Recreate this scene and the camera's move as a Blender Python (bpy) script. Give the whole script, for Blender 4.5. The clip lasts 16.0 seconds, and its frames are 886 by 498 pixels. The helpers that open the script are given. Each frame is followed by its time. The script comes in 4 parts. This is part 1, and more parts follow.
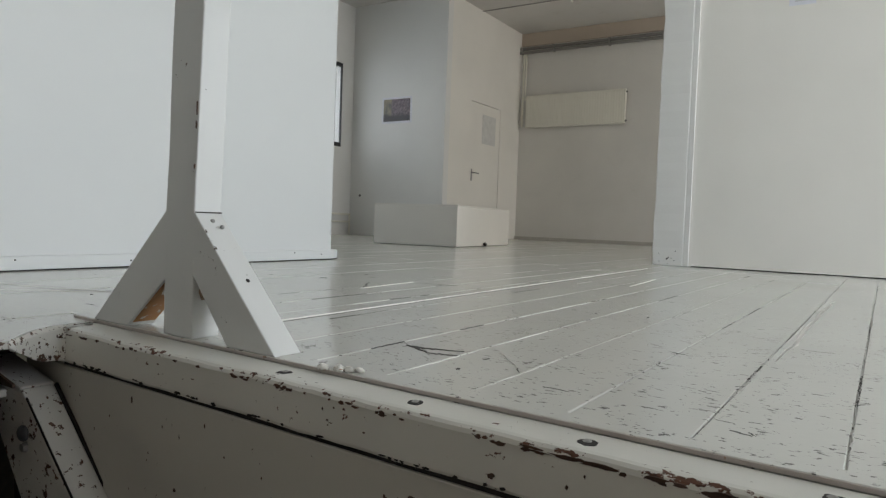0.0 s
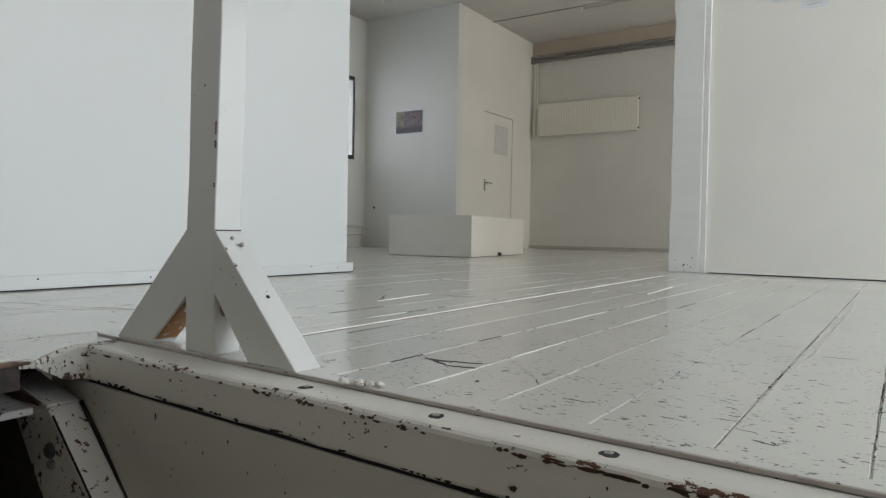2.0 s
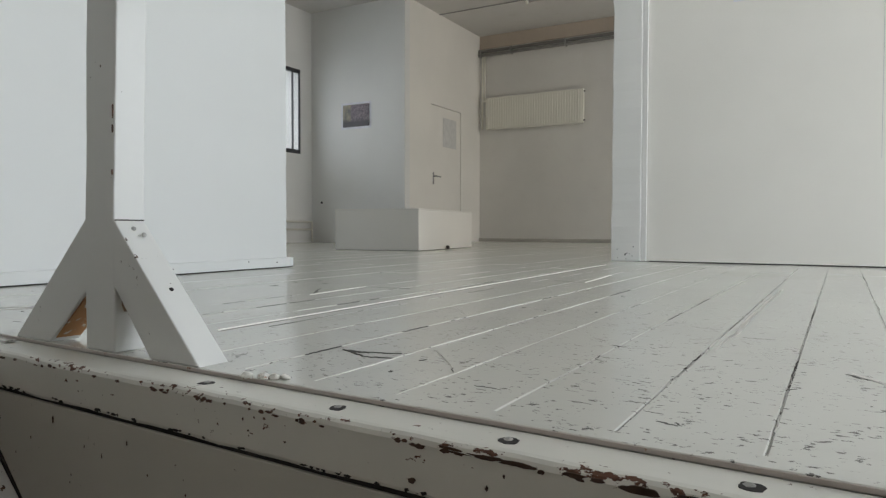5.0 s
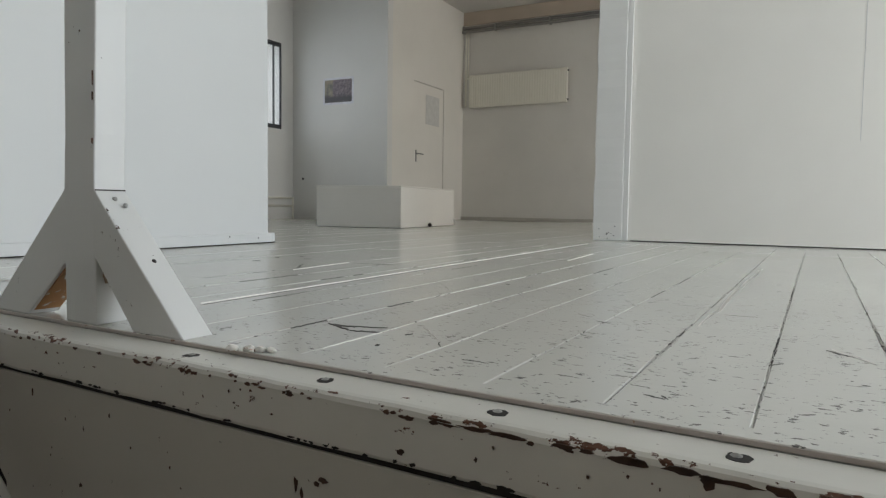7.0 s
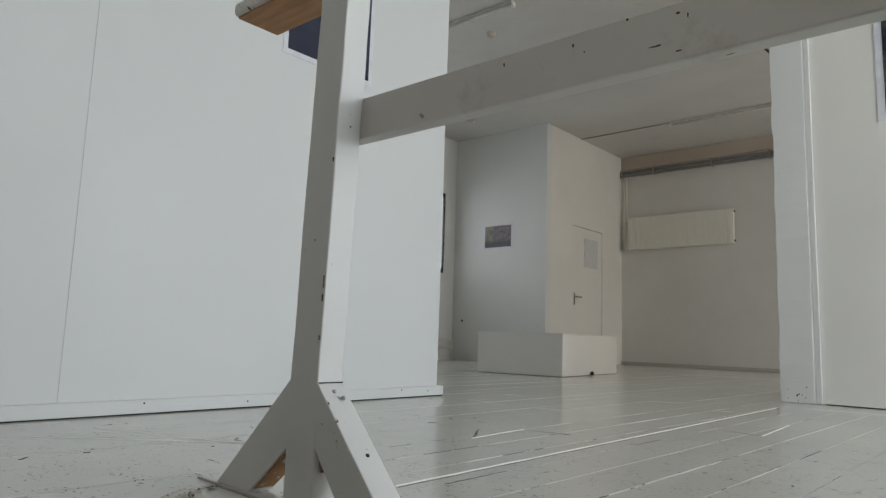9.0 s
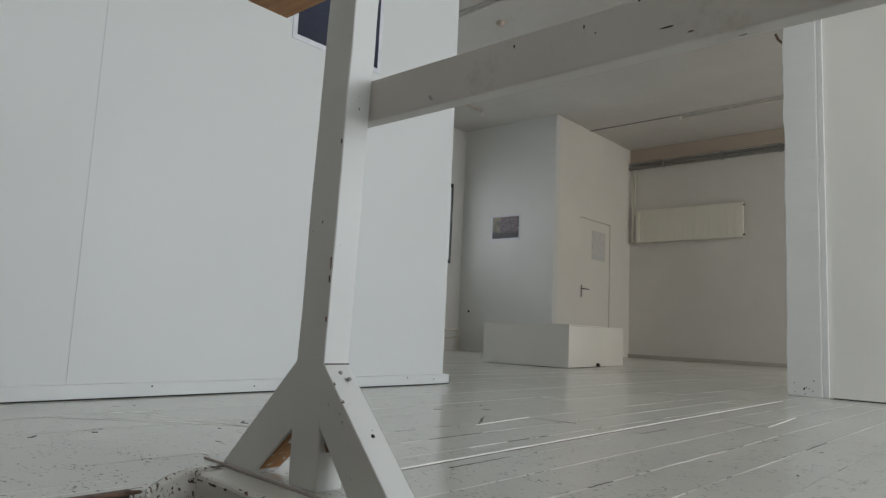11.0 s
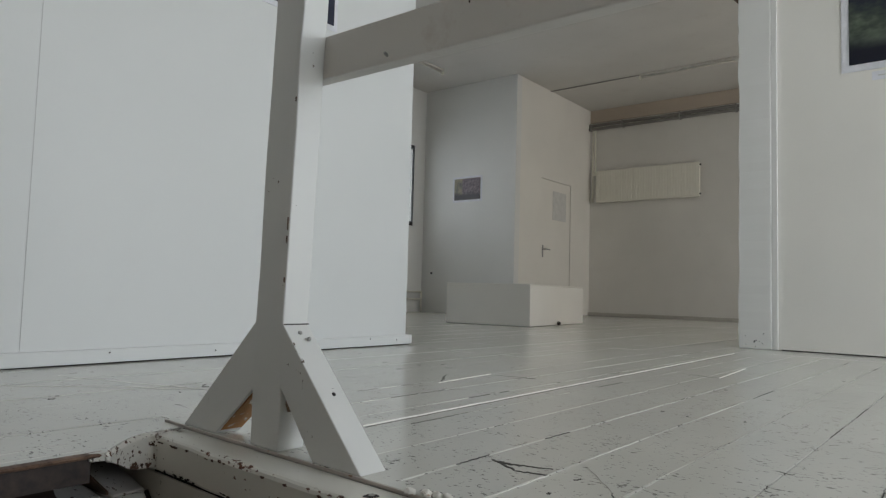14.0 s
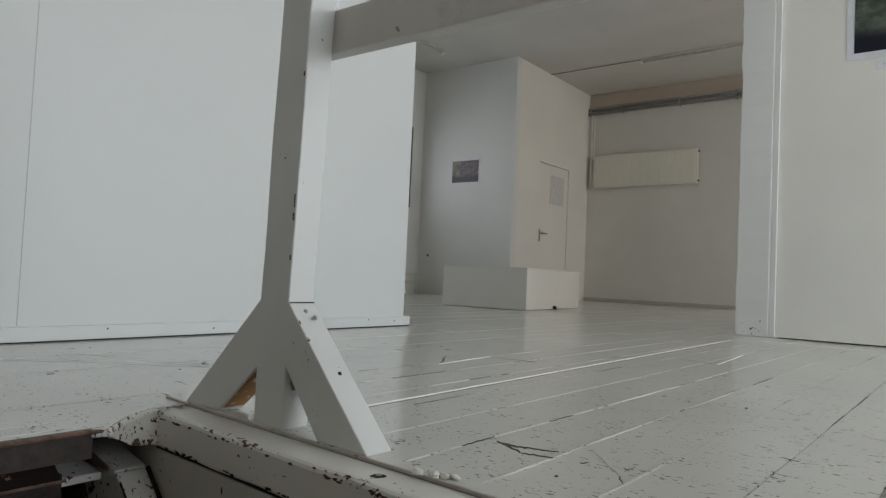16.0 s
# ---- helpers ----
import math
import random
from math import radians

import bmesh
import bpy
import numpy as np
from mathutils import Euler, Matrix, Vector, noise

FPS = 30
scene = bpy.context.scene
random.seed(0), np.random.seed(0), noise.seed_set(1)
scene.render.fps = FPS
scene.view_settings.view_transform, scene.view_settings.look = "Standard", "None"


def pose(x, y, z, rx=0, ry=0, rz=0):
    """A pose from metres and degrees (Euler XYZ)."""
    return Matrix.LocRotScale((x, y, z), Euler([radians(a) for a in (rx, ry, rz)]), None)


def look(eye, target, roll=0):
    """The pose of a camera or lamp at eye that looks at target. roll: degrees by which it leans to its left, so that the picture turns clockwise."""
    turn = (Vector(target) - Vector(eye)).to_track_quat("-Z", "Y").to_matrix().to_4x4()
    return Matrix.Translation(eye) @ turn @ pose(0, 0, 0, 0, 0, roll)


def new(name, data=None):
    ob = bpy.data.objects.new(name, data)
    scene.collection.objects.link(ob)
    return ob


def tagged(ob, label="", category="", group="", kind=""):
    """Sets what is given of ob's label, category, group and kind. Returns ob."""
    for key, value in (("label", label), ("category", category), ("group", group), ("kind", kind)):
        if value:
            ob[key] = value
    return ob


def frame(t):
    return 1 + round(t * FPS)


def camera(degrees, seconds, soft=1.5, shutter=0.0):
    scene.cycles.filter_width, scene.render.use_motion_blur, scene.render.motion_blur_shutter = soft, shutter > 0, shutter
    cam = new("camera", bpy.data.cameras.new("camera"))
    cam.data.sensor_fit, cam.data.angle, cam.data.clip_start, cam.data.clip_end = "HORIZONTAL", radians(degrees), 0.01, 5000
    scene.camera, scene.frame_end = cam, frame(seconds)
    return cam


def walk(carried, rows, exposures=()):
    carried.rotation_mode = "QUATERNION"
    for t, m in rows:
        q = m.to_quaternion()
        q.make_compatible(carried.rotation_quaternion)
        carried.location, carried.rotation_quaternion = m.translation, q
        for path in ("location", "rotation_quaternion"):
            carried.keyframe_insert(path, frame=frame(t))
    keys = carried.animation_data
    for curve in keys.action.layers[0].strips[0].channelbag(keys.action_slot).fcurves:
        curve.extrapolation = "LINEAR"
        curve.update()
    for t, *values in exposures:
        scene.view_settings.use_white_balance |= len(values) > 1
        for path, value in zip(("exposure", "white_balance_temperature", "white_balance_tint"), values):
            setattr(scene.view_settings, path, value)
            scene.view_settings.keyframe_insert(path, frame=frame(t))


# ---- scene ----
cam = camera(66.8, 16.0, 1.3)
METRES, EYE, TILT, LEAN, TURN = 8.0, 1.5, 0.0, 0.0, -20.3
PATH = [
    (0, (0.1243, 0.4564, 0.2189), (-0.9397, 2.1484, 0.1419), 2.1),
    (0.5, (0.1136, 0.4543, 0.2178), (-0.9684, 2.1342, 0.1348), 2.9),
    (1, (0.1275, 0.4467, 0.2307), (-0.9525, 2.1297, 0.1997), 2.5),
    (1.5, (0.1211, 0.4392, 0.2307), (-0.9709, 2.1152, 0.2057), 2.4),
    (2, (0.1254, 0.4467, 0.2243), (-0.9756, 2.1157, 0.1762), 1),
    (2.5, (0.1286, 0.4500, 0.2221), (-0.9594, 2.1269, 0.1601), 1),
    (3, (0.1308, 0.4532, 0.2243), (-0.9582, 2.1292, 0.1672), 0.9),
    (3.5, (0.1436, 0.4510, 0.2264), (-0.9383, 2.1330, 0.1814), 0.7),
    (4, (0.1608, 0.4919, 0.2124), (-0.8691, 2.2049, 0.1514), -0.1),
    (4.2, (0.1619, 0.5123, 0.2103), (-0.8521, 2.2363, 0.1593), -0.5),
    (6.3, (0.1565, 0.5059, 0.2092), (-0.7735, 2.2738, 0.1072), 1.3),
    (6.5, (0.1544, 0.5069, 0.2070), (-0.7786, 2.2729, 0.0960), 1),
    (7, (0.1501, 0.5101, 0.2027), (-0.7829, 2.2741, 0.0778), 0.8),
    (7.5, (0.1404, 0.5059, 0.2103), (-0.8266, 2.2509, 0.0743), 1.1),
    (8, (0.1211, 0.4800, 0.2468), (-0.9979, 2.1370, 0.2728), 0.5),
    (8.5, (0.1006, 0.4456, 0.2920), (-1.1804, 1.9707, 0.4790), 0.8),
    (9, (0.0921, 0.4403, 0.3049), (-1.2080, 1.9373, 0.5699), 1.9),
    (9.2, (0.0910, 0.4424, 0.3006), (-1.2080, 1.9344, 0.5916), 1.4),
    (11.3, (0.0899, 0.4435, 0.2855), (-1.2301, 1.9295, 0.5035), 2.6),
    (11.5, (0.0824, 0.4456, 0.2802), (-1.2376, 1.9366, 0.4712), 2.4),
    (12, (0.0877, 0.4435, 0.2791), (-1.2113, 1.9535, 0.4591), 3.1),
    (12.5, (0.0867, 0.4424, 0.2769), (-1.2143, 1.9514, 0.4509), 3.6),
    (13, (0.0942, 0.4381, 0.2887), (-1.1618, 1.9901, 0.3997), 6.5),
    (13.5, (0.1017, 0.4435, 0.2834), (-1.1253, 2.0175, 0.4154), 3.5),
    (14, (0.0985, 0.4467, 0.2834), (-1.1375, 2.0127, 0.4154), 1.6),
    (14.5, (0.1006, 0.4478, 0.2845), (-1.1524, 1.9988, 0.4425), 1),
    (15, (0.0964, 0.4510, 0.2877), (-1.1887, 1.9710, 0.4887), 0.7),
    (15.5, (0.0824, 0.4370, 0.2812), (-1.1506, 2.0051, 0.4282), 2.9),
    (16, (0.0716, 0.4435, 0.2791), (-1.1534, 2.0225, 0.3601), 2.6),
]
EXPOSURES = [(0, -0.04), (2, 0.04), (4, 0.06), (7, -0.07), (8, -0.07), (8.5, -0.16), (9, -0.20), (11.5, -0.34), (12.5, -0.36), (14.5, -0.29), (16, -0.28)]
walk(cam, [(t, look(eye, target, roll)) for t, eye, target, roll in PATH], EXPOSURES)

# ---------------------------------------------------------------- world and large lights
world = bpy.data.worlds.new("world")
scene.world = world
world.use_nodes = True
wn = world.node_tree.nodes
sky = wn.new("ShaderNodeTexSky")
sky.sky_type = "NISHITA"
sky.sun_disc = False
sky.sun_elevation, sky.sun_rotation = radians(38), radians(200)
wn["Background"].inputs["Strength"].default_value = 0.12
world.node_tree.links.new(sky.outputs[0], wn["Background"].inputs["Color"])

sun = new("sun", bpy.data.lights.new("sun", "SUN"))
sun.data.energy, sun.data.angle, sun.data.color = 1.0, radians(12), (1, 0.95, 0.88)
sun.matrix_world = look((2, -6, 9), (0, 0, 0))


def window_light(name, place, target, wide, high, watts, colour):
    lamp = new(name, bpy.data.lights.new(name, "AREA"))
    lamp.data.shape, lamp.data.size, lamp.data.size_y = "RECTANGLE", wide, high
    lamp.data.energy, lamp.data.color = watts, colour
    lamp.matrix_world = look(place, target)
    return lamp


CEIL = 3.33
window_light("window_light", (4.28, 2.75, 1.52), (0, 2.75, 1.2), 3.8, 1.5, 152, (0.905, 0.957, 1.0))
window_light("window_light", (4.28, 8.75, 1.75), (0, 8.75, 1.5), 2.8, 1.7, 100, (1.0, 0.96, 0.91))
window_light("window_light", (-6.75, 5.7, 1.88), (0, 5.7, 1.5), 4.4, 1.1, 12, (0.80, 0.92, 1.0))


# ---------------------------------------------------------------- materials
def nodes_of(name):
    m = bpy.data.materials.new(name)
    m.use_nodes = True
    return m, m.node_tree.nodes, m.node_tree.links


def noise_tex(n, l, coords, scale, detail=4, rough=0.55, stretch=None):
    tex = n.new("ShaderNodeTexNoise")
    tex.inputs["Scale"].default_value = scale
    tex.inputs["Detail"].default_value = detail
    tex.inputs["Roughness"].default_value = rough
    if stretch:
        mp = n.new("ShaderNodeMapping")
        mp.inputs["Scale"].default_value = stretch
        l.new(coords, mp.inputs["Vector"])
        coords = mp.outputs[0]
    l.new(coords, tex.inputs["Vector"])
    return tex.outputs["Fac"]


def ramp(n, l, fac, a, b, ca=(0, 0, 0, 1), cb=(1, 1, 1, 1)):
    r = n.new("ShaderNodeValToRGB")
    r.color_ramp.elements[0].position, r.color_ramp.elements[1].position = a, b
    r.color_ramp.elements[0].color, r.color_ramp.elements[1].color = ca, cb
    l.new(fac, r.inputs[0])
    return r.outputs[0]


def mix(n, l, fac, a, b):
    m = n.new("ShaderNodeMix")
    m.data_type = "RGBA"
    for socket, value in ((m.inputs[0], fac), (m.inputs[6], a), (m.inputs[7], b)):
        if isinstance(value, (tuple, float, int)):
            socket.default_value = value
        else:
            l.new(value, socket)
    return m.outputs[2]


def math_node(n, l, op, a, b):
    m = n.new("ShaderNodeMath")
    m.operation = op
    for socket, value in ((m.inputs[0], a), (m.inputs[1], b)):
        if isinstance(value, (float, int)):
            socket.default_value = value
        else:
            l.new(value, socket)
    return m.outputs[0]


def rgba(c):
    return (c[0], c[1], c[2], 1)


def paint(name, colour, rough=0.5, vary=0.05, bump=0.08, chips=0.0, under=(0.10, 0.06, 0.04), chip_scale=22,
          stretch=None, stains=0.0, stain_colour=(0.35, 0.28, 0.2), per_object=0.0, arris=0.0):
    """Painted surface: faint blotches, brush grain, chips that bare what lies under the paint, stains."""
    m, n, l = nodes_of(name)
    co = n.new("ShaderNodeNewGeometry").outputs["Position"]
    big = noise_tex(n, l, co, 1.1, 3)
    fine = noise_tex(n, l, co, 60, 3)
    lo = tuple(c * (1 - vary) for c in colour)
    hi = tuple(min(1, c * (1 + vary * 0.6)) for c in colour)
    col = mix(n, l, ramp(n, l, big, 0.3, 0.7), rgba(lo), rgba(hi))
    if per_object:
        rnd = n.new("ShaderNodeObjectInfo").outputs["Random"]
        col = mix(n, l, math_node(n, l, "MULTIPLY", rnd, per_object), col, rgba(tuple(c * 0.72 for c in colour)))
    if stains:
        st = ramp(n, l, noise_tex(n, l, co, 4.5, 6, 0.7), 0.56, 0.74)
        col = mix(n, l, math_node(n, l, "MULTIPLY", st, stains), col, rgba(stain_colour))
    height = fine
    rough_out = None
    if chips:
        c1 = noise_tex(n, l, co, chip_scale, 5, 0.62, stretch)
        gate = noise_tex(n, l, co, chip_scale * 0.17, 2)
        s = math_node(n, l, "ADD", c1, math_node(n, l, "MULTIPLY", gate, 0.35))
        if arris:
            sep = n.new("ShaderNodeSeparateXYZ")
            l.new(co, sep.inputs[0])
            worn = ramp(n, l, math_node(n, l, "ADD", sep.outputs["Z"], 0.03), 0.017, 0.025)
            square = math_node(n, l, "ADD", sep.outputs["Y"], math_node(n, l, "MULTIPLY", sep.outputs["X"], 0.052))
            front = ramp(n, l, math_node(n, l, "SUBTRACT", 1.1133, square), 0.022, 0.031)
            both = math_node(n, l, "MULTIPLY", worn, front)
            s = math_node(n, l, "ADD", s, math_node(n, l, "MULTIPLY", both, arris))
        edge = 0.98 - chips
        mask = ramp(n, l, s, edge, edge + 0.012)
        tone = mix(n, l, ramp(n, l, noise_tex(n, l, co, 90, 3), 0.35, 0.65), rgba(under), rgba(tuple(c * 2.2 for c in under)))
        col = mix(n, l, mask, col, tone)
        height = math_node(n, l, "SUBTRACT", math_node(n, l, "MULTIPLY", fine, 0.25), mask)
        rough_out = math_node(n, l, "ADD", math_node(n, l, "MULTIPLY", mask, 0.4), rough)
    b = n["Principled BSDF"]
    l.new(col, b.inputs["Base Color"])
    if rough_out is None:
        blot = math_node(n, l, "MULTIPLY", big, 0.14)
        rough_out = math_node(n, l, "ADD", blot, rough - 0.07)
    l.new(rough_out, b.inputs["Roughness"])
    bp = n.new("ShaderNodeBump")
    bp.inputs["Strength"].default_value = bump
    bp.inputs["Distance"].default_value = 0.004
    l.new(height, bp.inputs["Height"])
    l.new(bp.outputs[0], b.inputs["Normal"])
    return m


def plain(name, colour, rough=0.5, metal=0.0):
    m, n, l = nodes_of(name)
    b = n["Principled BSDF"]
    co = n.new("ShaderNodeNewGeometry").outputs["Position"]
    f = ramp(n, l, noise_tex(n, l, co, 14, 4), 0.3, 0.7)
    l.new(mix(n, l, f, rgba(tuple(c * 0.86 for c in colour)), rgba(colour)), b.inputs["Base Color"])
    b.inputs["Roughness"].default_value, b.inputs["Metallic"].default_value = rough, metal
    return m


def wood(name, dark, light, rough=0.6):
    m, n, l = nodes_of(name)
    co = n.new("ShaderNodeNewGeometry").outputs["Position"]
    g = noise_tex(n, l, co, 18, 5, 0.6, (0.5, 3, 3))
    b = n["Principled BSDF"]
    l.new(mix(n, l, ramp(n, l, g, 0.3, 0.7), rgba(dark), rgba(light)), b.inputs["Base Color"])
    b.inputs["Roughness"].default_value = rough
    return m


WALL = paint("wall_white", (0.82, 0.82, 0.80), 0.6, 0.03, 0.10)
PANELWALL = paint("partition_white", (0.775, 0.79, 0.79), 0.5, 0.02, 0.05)
CREAM = paint("cream_white", (0.87, 0.85, 0.80), 0.55, 0.04, 0.10)
FARWALL = paint("far_wall_white", (0.80, 0.785, 0.75), 0.65, 0.05, 0.12, stains=0.12, stain_colour=(0.55, 0.50, 0.44))
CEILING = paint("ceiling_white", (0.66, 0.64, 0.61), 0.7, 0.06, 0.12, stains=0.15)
FLOORP = paint("floor_paint", (0.70, 0.695, 0.65), 0.15, 0.07, 0.12, chips=0.187, under=(0.06, 0.054, 0.048), chip_scale=92,
               stretch=(0.75, 1.25, 1), stains=0.12, stain_colour=(0.42, 0.40, 0.36), per_object=0.12)
GAP = paint("joint_dirt", (0.52, 0.51, 0.48), 0.6, 0.1, 0.2, chips=0.235, under=(0.05, 0.045, 0.04), chip_scale=45)
HAIR = plain("hairline_grey", (0.68, 0.68, 0.68), 0.8)
PANE = plain("clouded_pane", (0.74, 0.74, 0.72), 0.3)
BEIGE = paint("warm_beige", (0.56, 0.48, 0.40), 0.7, 0.06, 0.1)
SKIRT = plain("grey_skirting", (0.58, 0.56, 0.52), 0.6)
SCRATCHD = plain("dark_nick", (0.06, 0.05, 0.045), 0.8)
DARKGAP = plain("dark_gap", (0.03, 0.026, 0.024), 0.9)
POSTP = paint("post_paint", (0.71, 0.715, 0.70), 0.42, 0.05, 0.12, chips=0.075, under=(0.06, 0.045, 0.035), chip_scale=70, stains=0.10, stain_colour=(0.45, 0.37, 0.3))
RAILP = paint("rail_paint", (0.74, 0.72, 0.69), 0.45, 0.16, 0.2, chips=0.07, under=(0.09, 0.07, 0.055), chip_scale=50, stretch=(0.5, 2, 2), stains=0.75, stain_colour=(0.50, 0.42, 0.37))
NOSEP = paint("nosing_paint", (0.71, 0.695, 0.64), 0.38, 0.05, 0.2, chips=0.115, arris=0.16, under=(0.07, 0.032, 0.02), chip_scale=85,
              stretch=(0.8, 1.3, 1.3))
RISERP = paint("riser_paint", (0.59, 0.57, 0.515), 0.42, 0.04, 0.15, chips=0.10, under=(0.05, 0.035, 0.025), chip_scale=60,
               stretch=(1.3, 1, 0.8))
ENDP = paint("beam_end_paint", (0.74, 0.72, 0.67), 0.45, 0.08, 0.3, chips=0.255, under=(0.06, 0.034, 0.022), chip_scale=80)
STRIPP = paint("edge_strip_paint", (0.52, 0.465, 0.43), 0.4, 0.07, 0.12, chips=0.12, under=(0.2, 0.13, 0.09), chip_scale=40)
RAW = wood("raw_wood", (0.33, 0.15, 0.05), (0.52, 0.27, 0.11))
BROWN = wood("brown_edge", (0.065, 0.036, 0.025), (0.20, 0.125, 0.085), 0.6)
SMEAR = paint("brown_smear", (0.30, 0.22, 0.15), 0.7, 0.25, 0.2, chips=0.2, under=(0.10, 0.055, 0.03), chip_scale=60)
RAWWORN = paint("bare_wood_smeared", (0.46, 0.22, 0.08), 0.6, 0.25, 0.2, chips=0.2, under=(0.34, 0.33, 0.30), chip_scale=38)
# riser brown lowered to near black, with the landing's shade in the colour
WORNSHADE = paint("shaded_riser_wood", (0.015, 0.010, 0.008), 0.8, 0.3, 0.2, chips=0.14, under=(0.10, 0.06, 0.035), chip_scale=30)
WORNSHADE.node_tree.nodes["Principled BSDF"].inputs["Specular IOR Level"].default_value = 0.15
# lighter than the stringer's paint, making up for light that misses the stair head
HEADLIT = paint("lit_stair_head_paint", (0.80, 0.78, 0.75), 0.5, 0.08, 0.3, chips=0.17, under=(0.07, 0.042, 0.03), chip_scale=60)
# brown wood taken nearly to black so the stair recesses read as shaded
SHADEW = wood("shaded_dark_wood", (0.012, 0.008, 0.007), (0.045, 0.027, 0.02), 0.5)
CHIPPED = paint("worn_paint", (0.70, 0.69, 0.66), 0.5, 0.08, 0.3, chips=0.20, under=(0.06, 0.035, 0.025), chip_scale=70)
CRUMB = paint("crumb_plaster", (0.74, 0.72, 0.67), 0.8, 0.15, 0.3, chips=0.2, under=(0.22, 0.16, 0.12), chip_scale=120)
STEEL = plain("steel", (0.42, 0.42, 0.41), 0.35, 0.9)
DARKM = plain("dark_metal", (0.06, 0.06, 0.065), 0.45, 0.3)
RADP = paint("radiator_enamel", (0.90, 0.88, 0.79), 0.35, 0.03, 0.04)
PIPEP = plain("pipe_grey", (0.36, 0.35, 0.33), 0.5, 0.1)
FITTING = plain("ceiling_fitting_grey", (0.66, 0.64, 0.60), 0.5)
FRAMEP = plain("window_frame_dark", (0.05, 0.05, 0.055), 0.4)
PAPER = plain("paper_white", (0.86, 0.87, 0.92), 0.5)


# ---------------------------------------------------------------- mesh helpers
def box_bm(bm, x0, x1, y0, y1, z0, z1, bevel=0.0, seg=2):
    made = bmesh.ops.create_cube(bm, size=1.0)
    vs = made["verts"]
    bmesh.ops.scale(bm, vec=(x1 - x0, y1 - y0, z1 - z0), verts=vs)
    bmesh.ops.translate(bm, vec=((x0 + x1) / 2, (y0 + y1) / 2, (z0 + z1) / 2), verts=vs)
    if bevel:
        es = list({e for v in vs for e in v.link_edges})
        bmesh.ops.bevel(bm, geom=es, offset=bevel, segments=seg, profile=0.5, affect="EDGES")


def tube_bm(bm, a, b, r, seg=12):
    a, b = Vector(a), Vector(b)
    m = Matrix.Translation((a + b) / 2) @ (b - a).to_track_quat("Z", "Y").to_matrix().to_4x4()
    bmesh.ops.create_cone(bm, cap_ends=True, segments=seg, radius1=r, radius2=r, depth=(b - a).length, matrix=m)


def prism_bm(bm, outline, y0, y1, bevel=0.0):
    """An outline in x and z, pushed from y0 to y1."""
    front = [bm.verts.new((x, y0, z)) for x, z in outline]
    back = [bm.verts.new((x, y1, z)) for x, z in outline]
    k = len(outline)
    bm.faces.new(front)
    bm.faces.new(back[::-1])
    for i in range(k):
        bm.faces.new((front[i], back[i], back[(i + 1) % k], front[(i + 1) % k]))
    bmesh.ops.recalc_face_normals(bm, faces=bm.faces[:])
    if bevel:
        bmesh.ops.bevel(bm, geom=bm.edges[:], offset=bevel, segments=2, profile=0.5, affect="EDGES")


PLACE = {"now": Matrix()}


def finish(name, bm, material, parent=None, label="", smooth=False):
    bm.transform(PLACE["now"])
    me = bpy.data.meshes.new(name)
    bm.to_mesh(me)
    bm.free()
    for mat in material if isinstance(material, (list, tuple)) else [material]:
        me.materials.append(mat)
    if smooth:
        for p in me.polygons:
            p.use_smooth = True
    ob = new(name, me)
    if parent:
        ob.parent = parent
    if label:
        tagged(ob, label)
    return ob


def part(name, bm, material, parent, label="", smooth=False):
    return finish(name, bm, material, parent, label, smooth)


def boxpart(name, dims, material, parent=None, bevel=0.003, label=""):
    bm = bmesh.new()
    box_bm(bm, *dims, bevel)
    return finish(name, bm, material, parent, label)


def empty(name, at=(0, 0, 0)):
    ob = new(name)
    ob.location = at
    ob.empty_display_size = 0.1
    return ob


def structure(ob, label, category):
    return tagged(ob, label, category, kind="structure")


# ---------------------------------------------------------------- the large structure
EAST, WEST, SOUTH, FAR = 4.3, -6.39, -3.0, 10.44
HX0, HX1, HY0 = -1.072, 2.6, -0.15   # the stair opening
SKEW = 0.052                          # its long side runs slightly out of square


def rim(x):
    """Where the edge strip's front stands at x."""
    return 1.193 - SKEW * (x + 0.84)


EDGE = Matrix.Translation((-0.84, 1.193, 0)) @ Matrix.Rotation(-math.atan(SKEW), 4, "Z") @ Matrix.Translation((0.84, -1.193, 0))
STAIR = Matrix.Translation((0.12, 0.465, 0.235)) @ Matrix.Scale(1.075, 4) @ Matrix.Translation((-0.12, -0.465, -0.235))


def wall_y(name, y0, y1, x0, x1, holes, material, label):
    """A wall along x with openings (x0, x1, z0, z1)."""
    bm = bmesh.new()
    at = x0
    for a, b, z0, z1 in sorted(holes):
        box_bm(bm, at, a, y0, y1, 0, CEIL)
        if z0 > 0:
            box_bm(bm, a, b, y0, y1, 0, z0)
        box_bm(bm, a, b, y0, y1, z1, CEIL)
        at = b
    box_bm(bm, at, x1, y0, y1, 0, CEIL)
    return structure(finish(name, bm, material), label, "wall")


def wall_x(name, x0, x1, y0, y1, holes, material, label):
    bm = bmesh.new()
    at = y0
    for a, b, z0, z1 in sorted(holes):
        box_bm(bm, x0, x1, at, a, 0, CEIL)
        if z0 > 0:
            box_bm(bm, x0, x1, a, b, 0, z0)
        box_bm(bm, x0, x1, a, b, z1, CEIL)
        at = b
    box_bm(bm, x0, x1, at, y1, 0, CEIL)
    return structure(finish(name, bm, material), label, "wall")


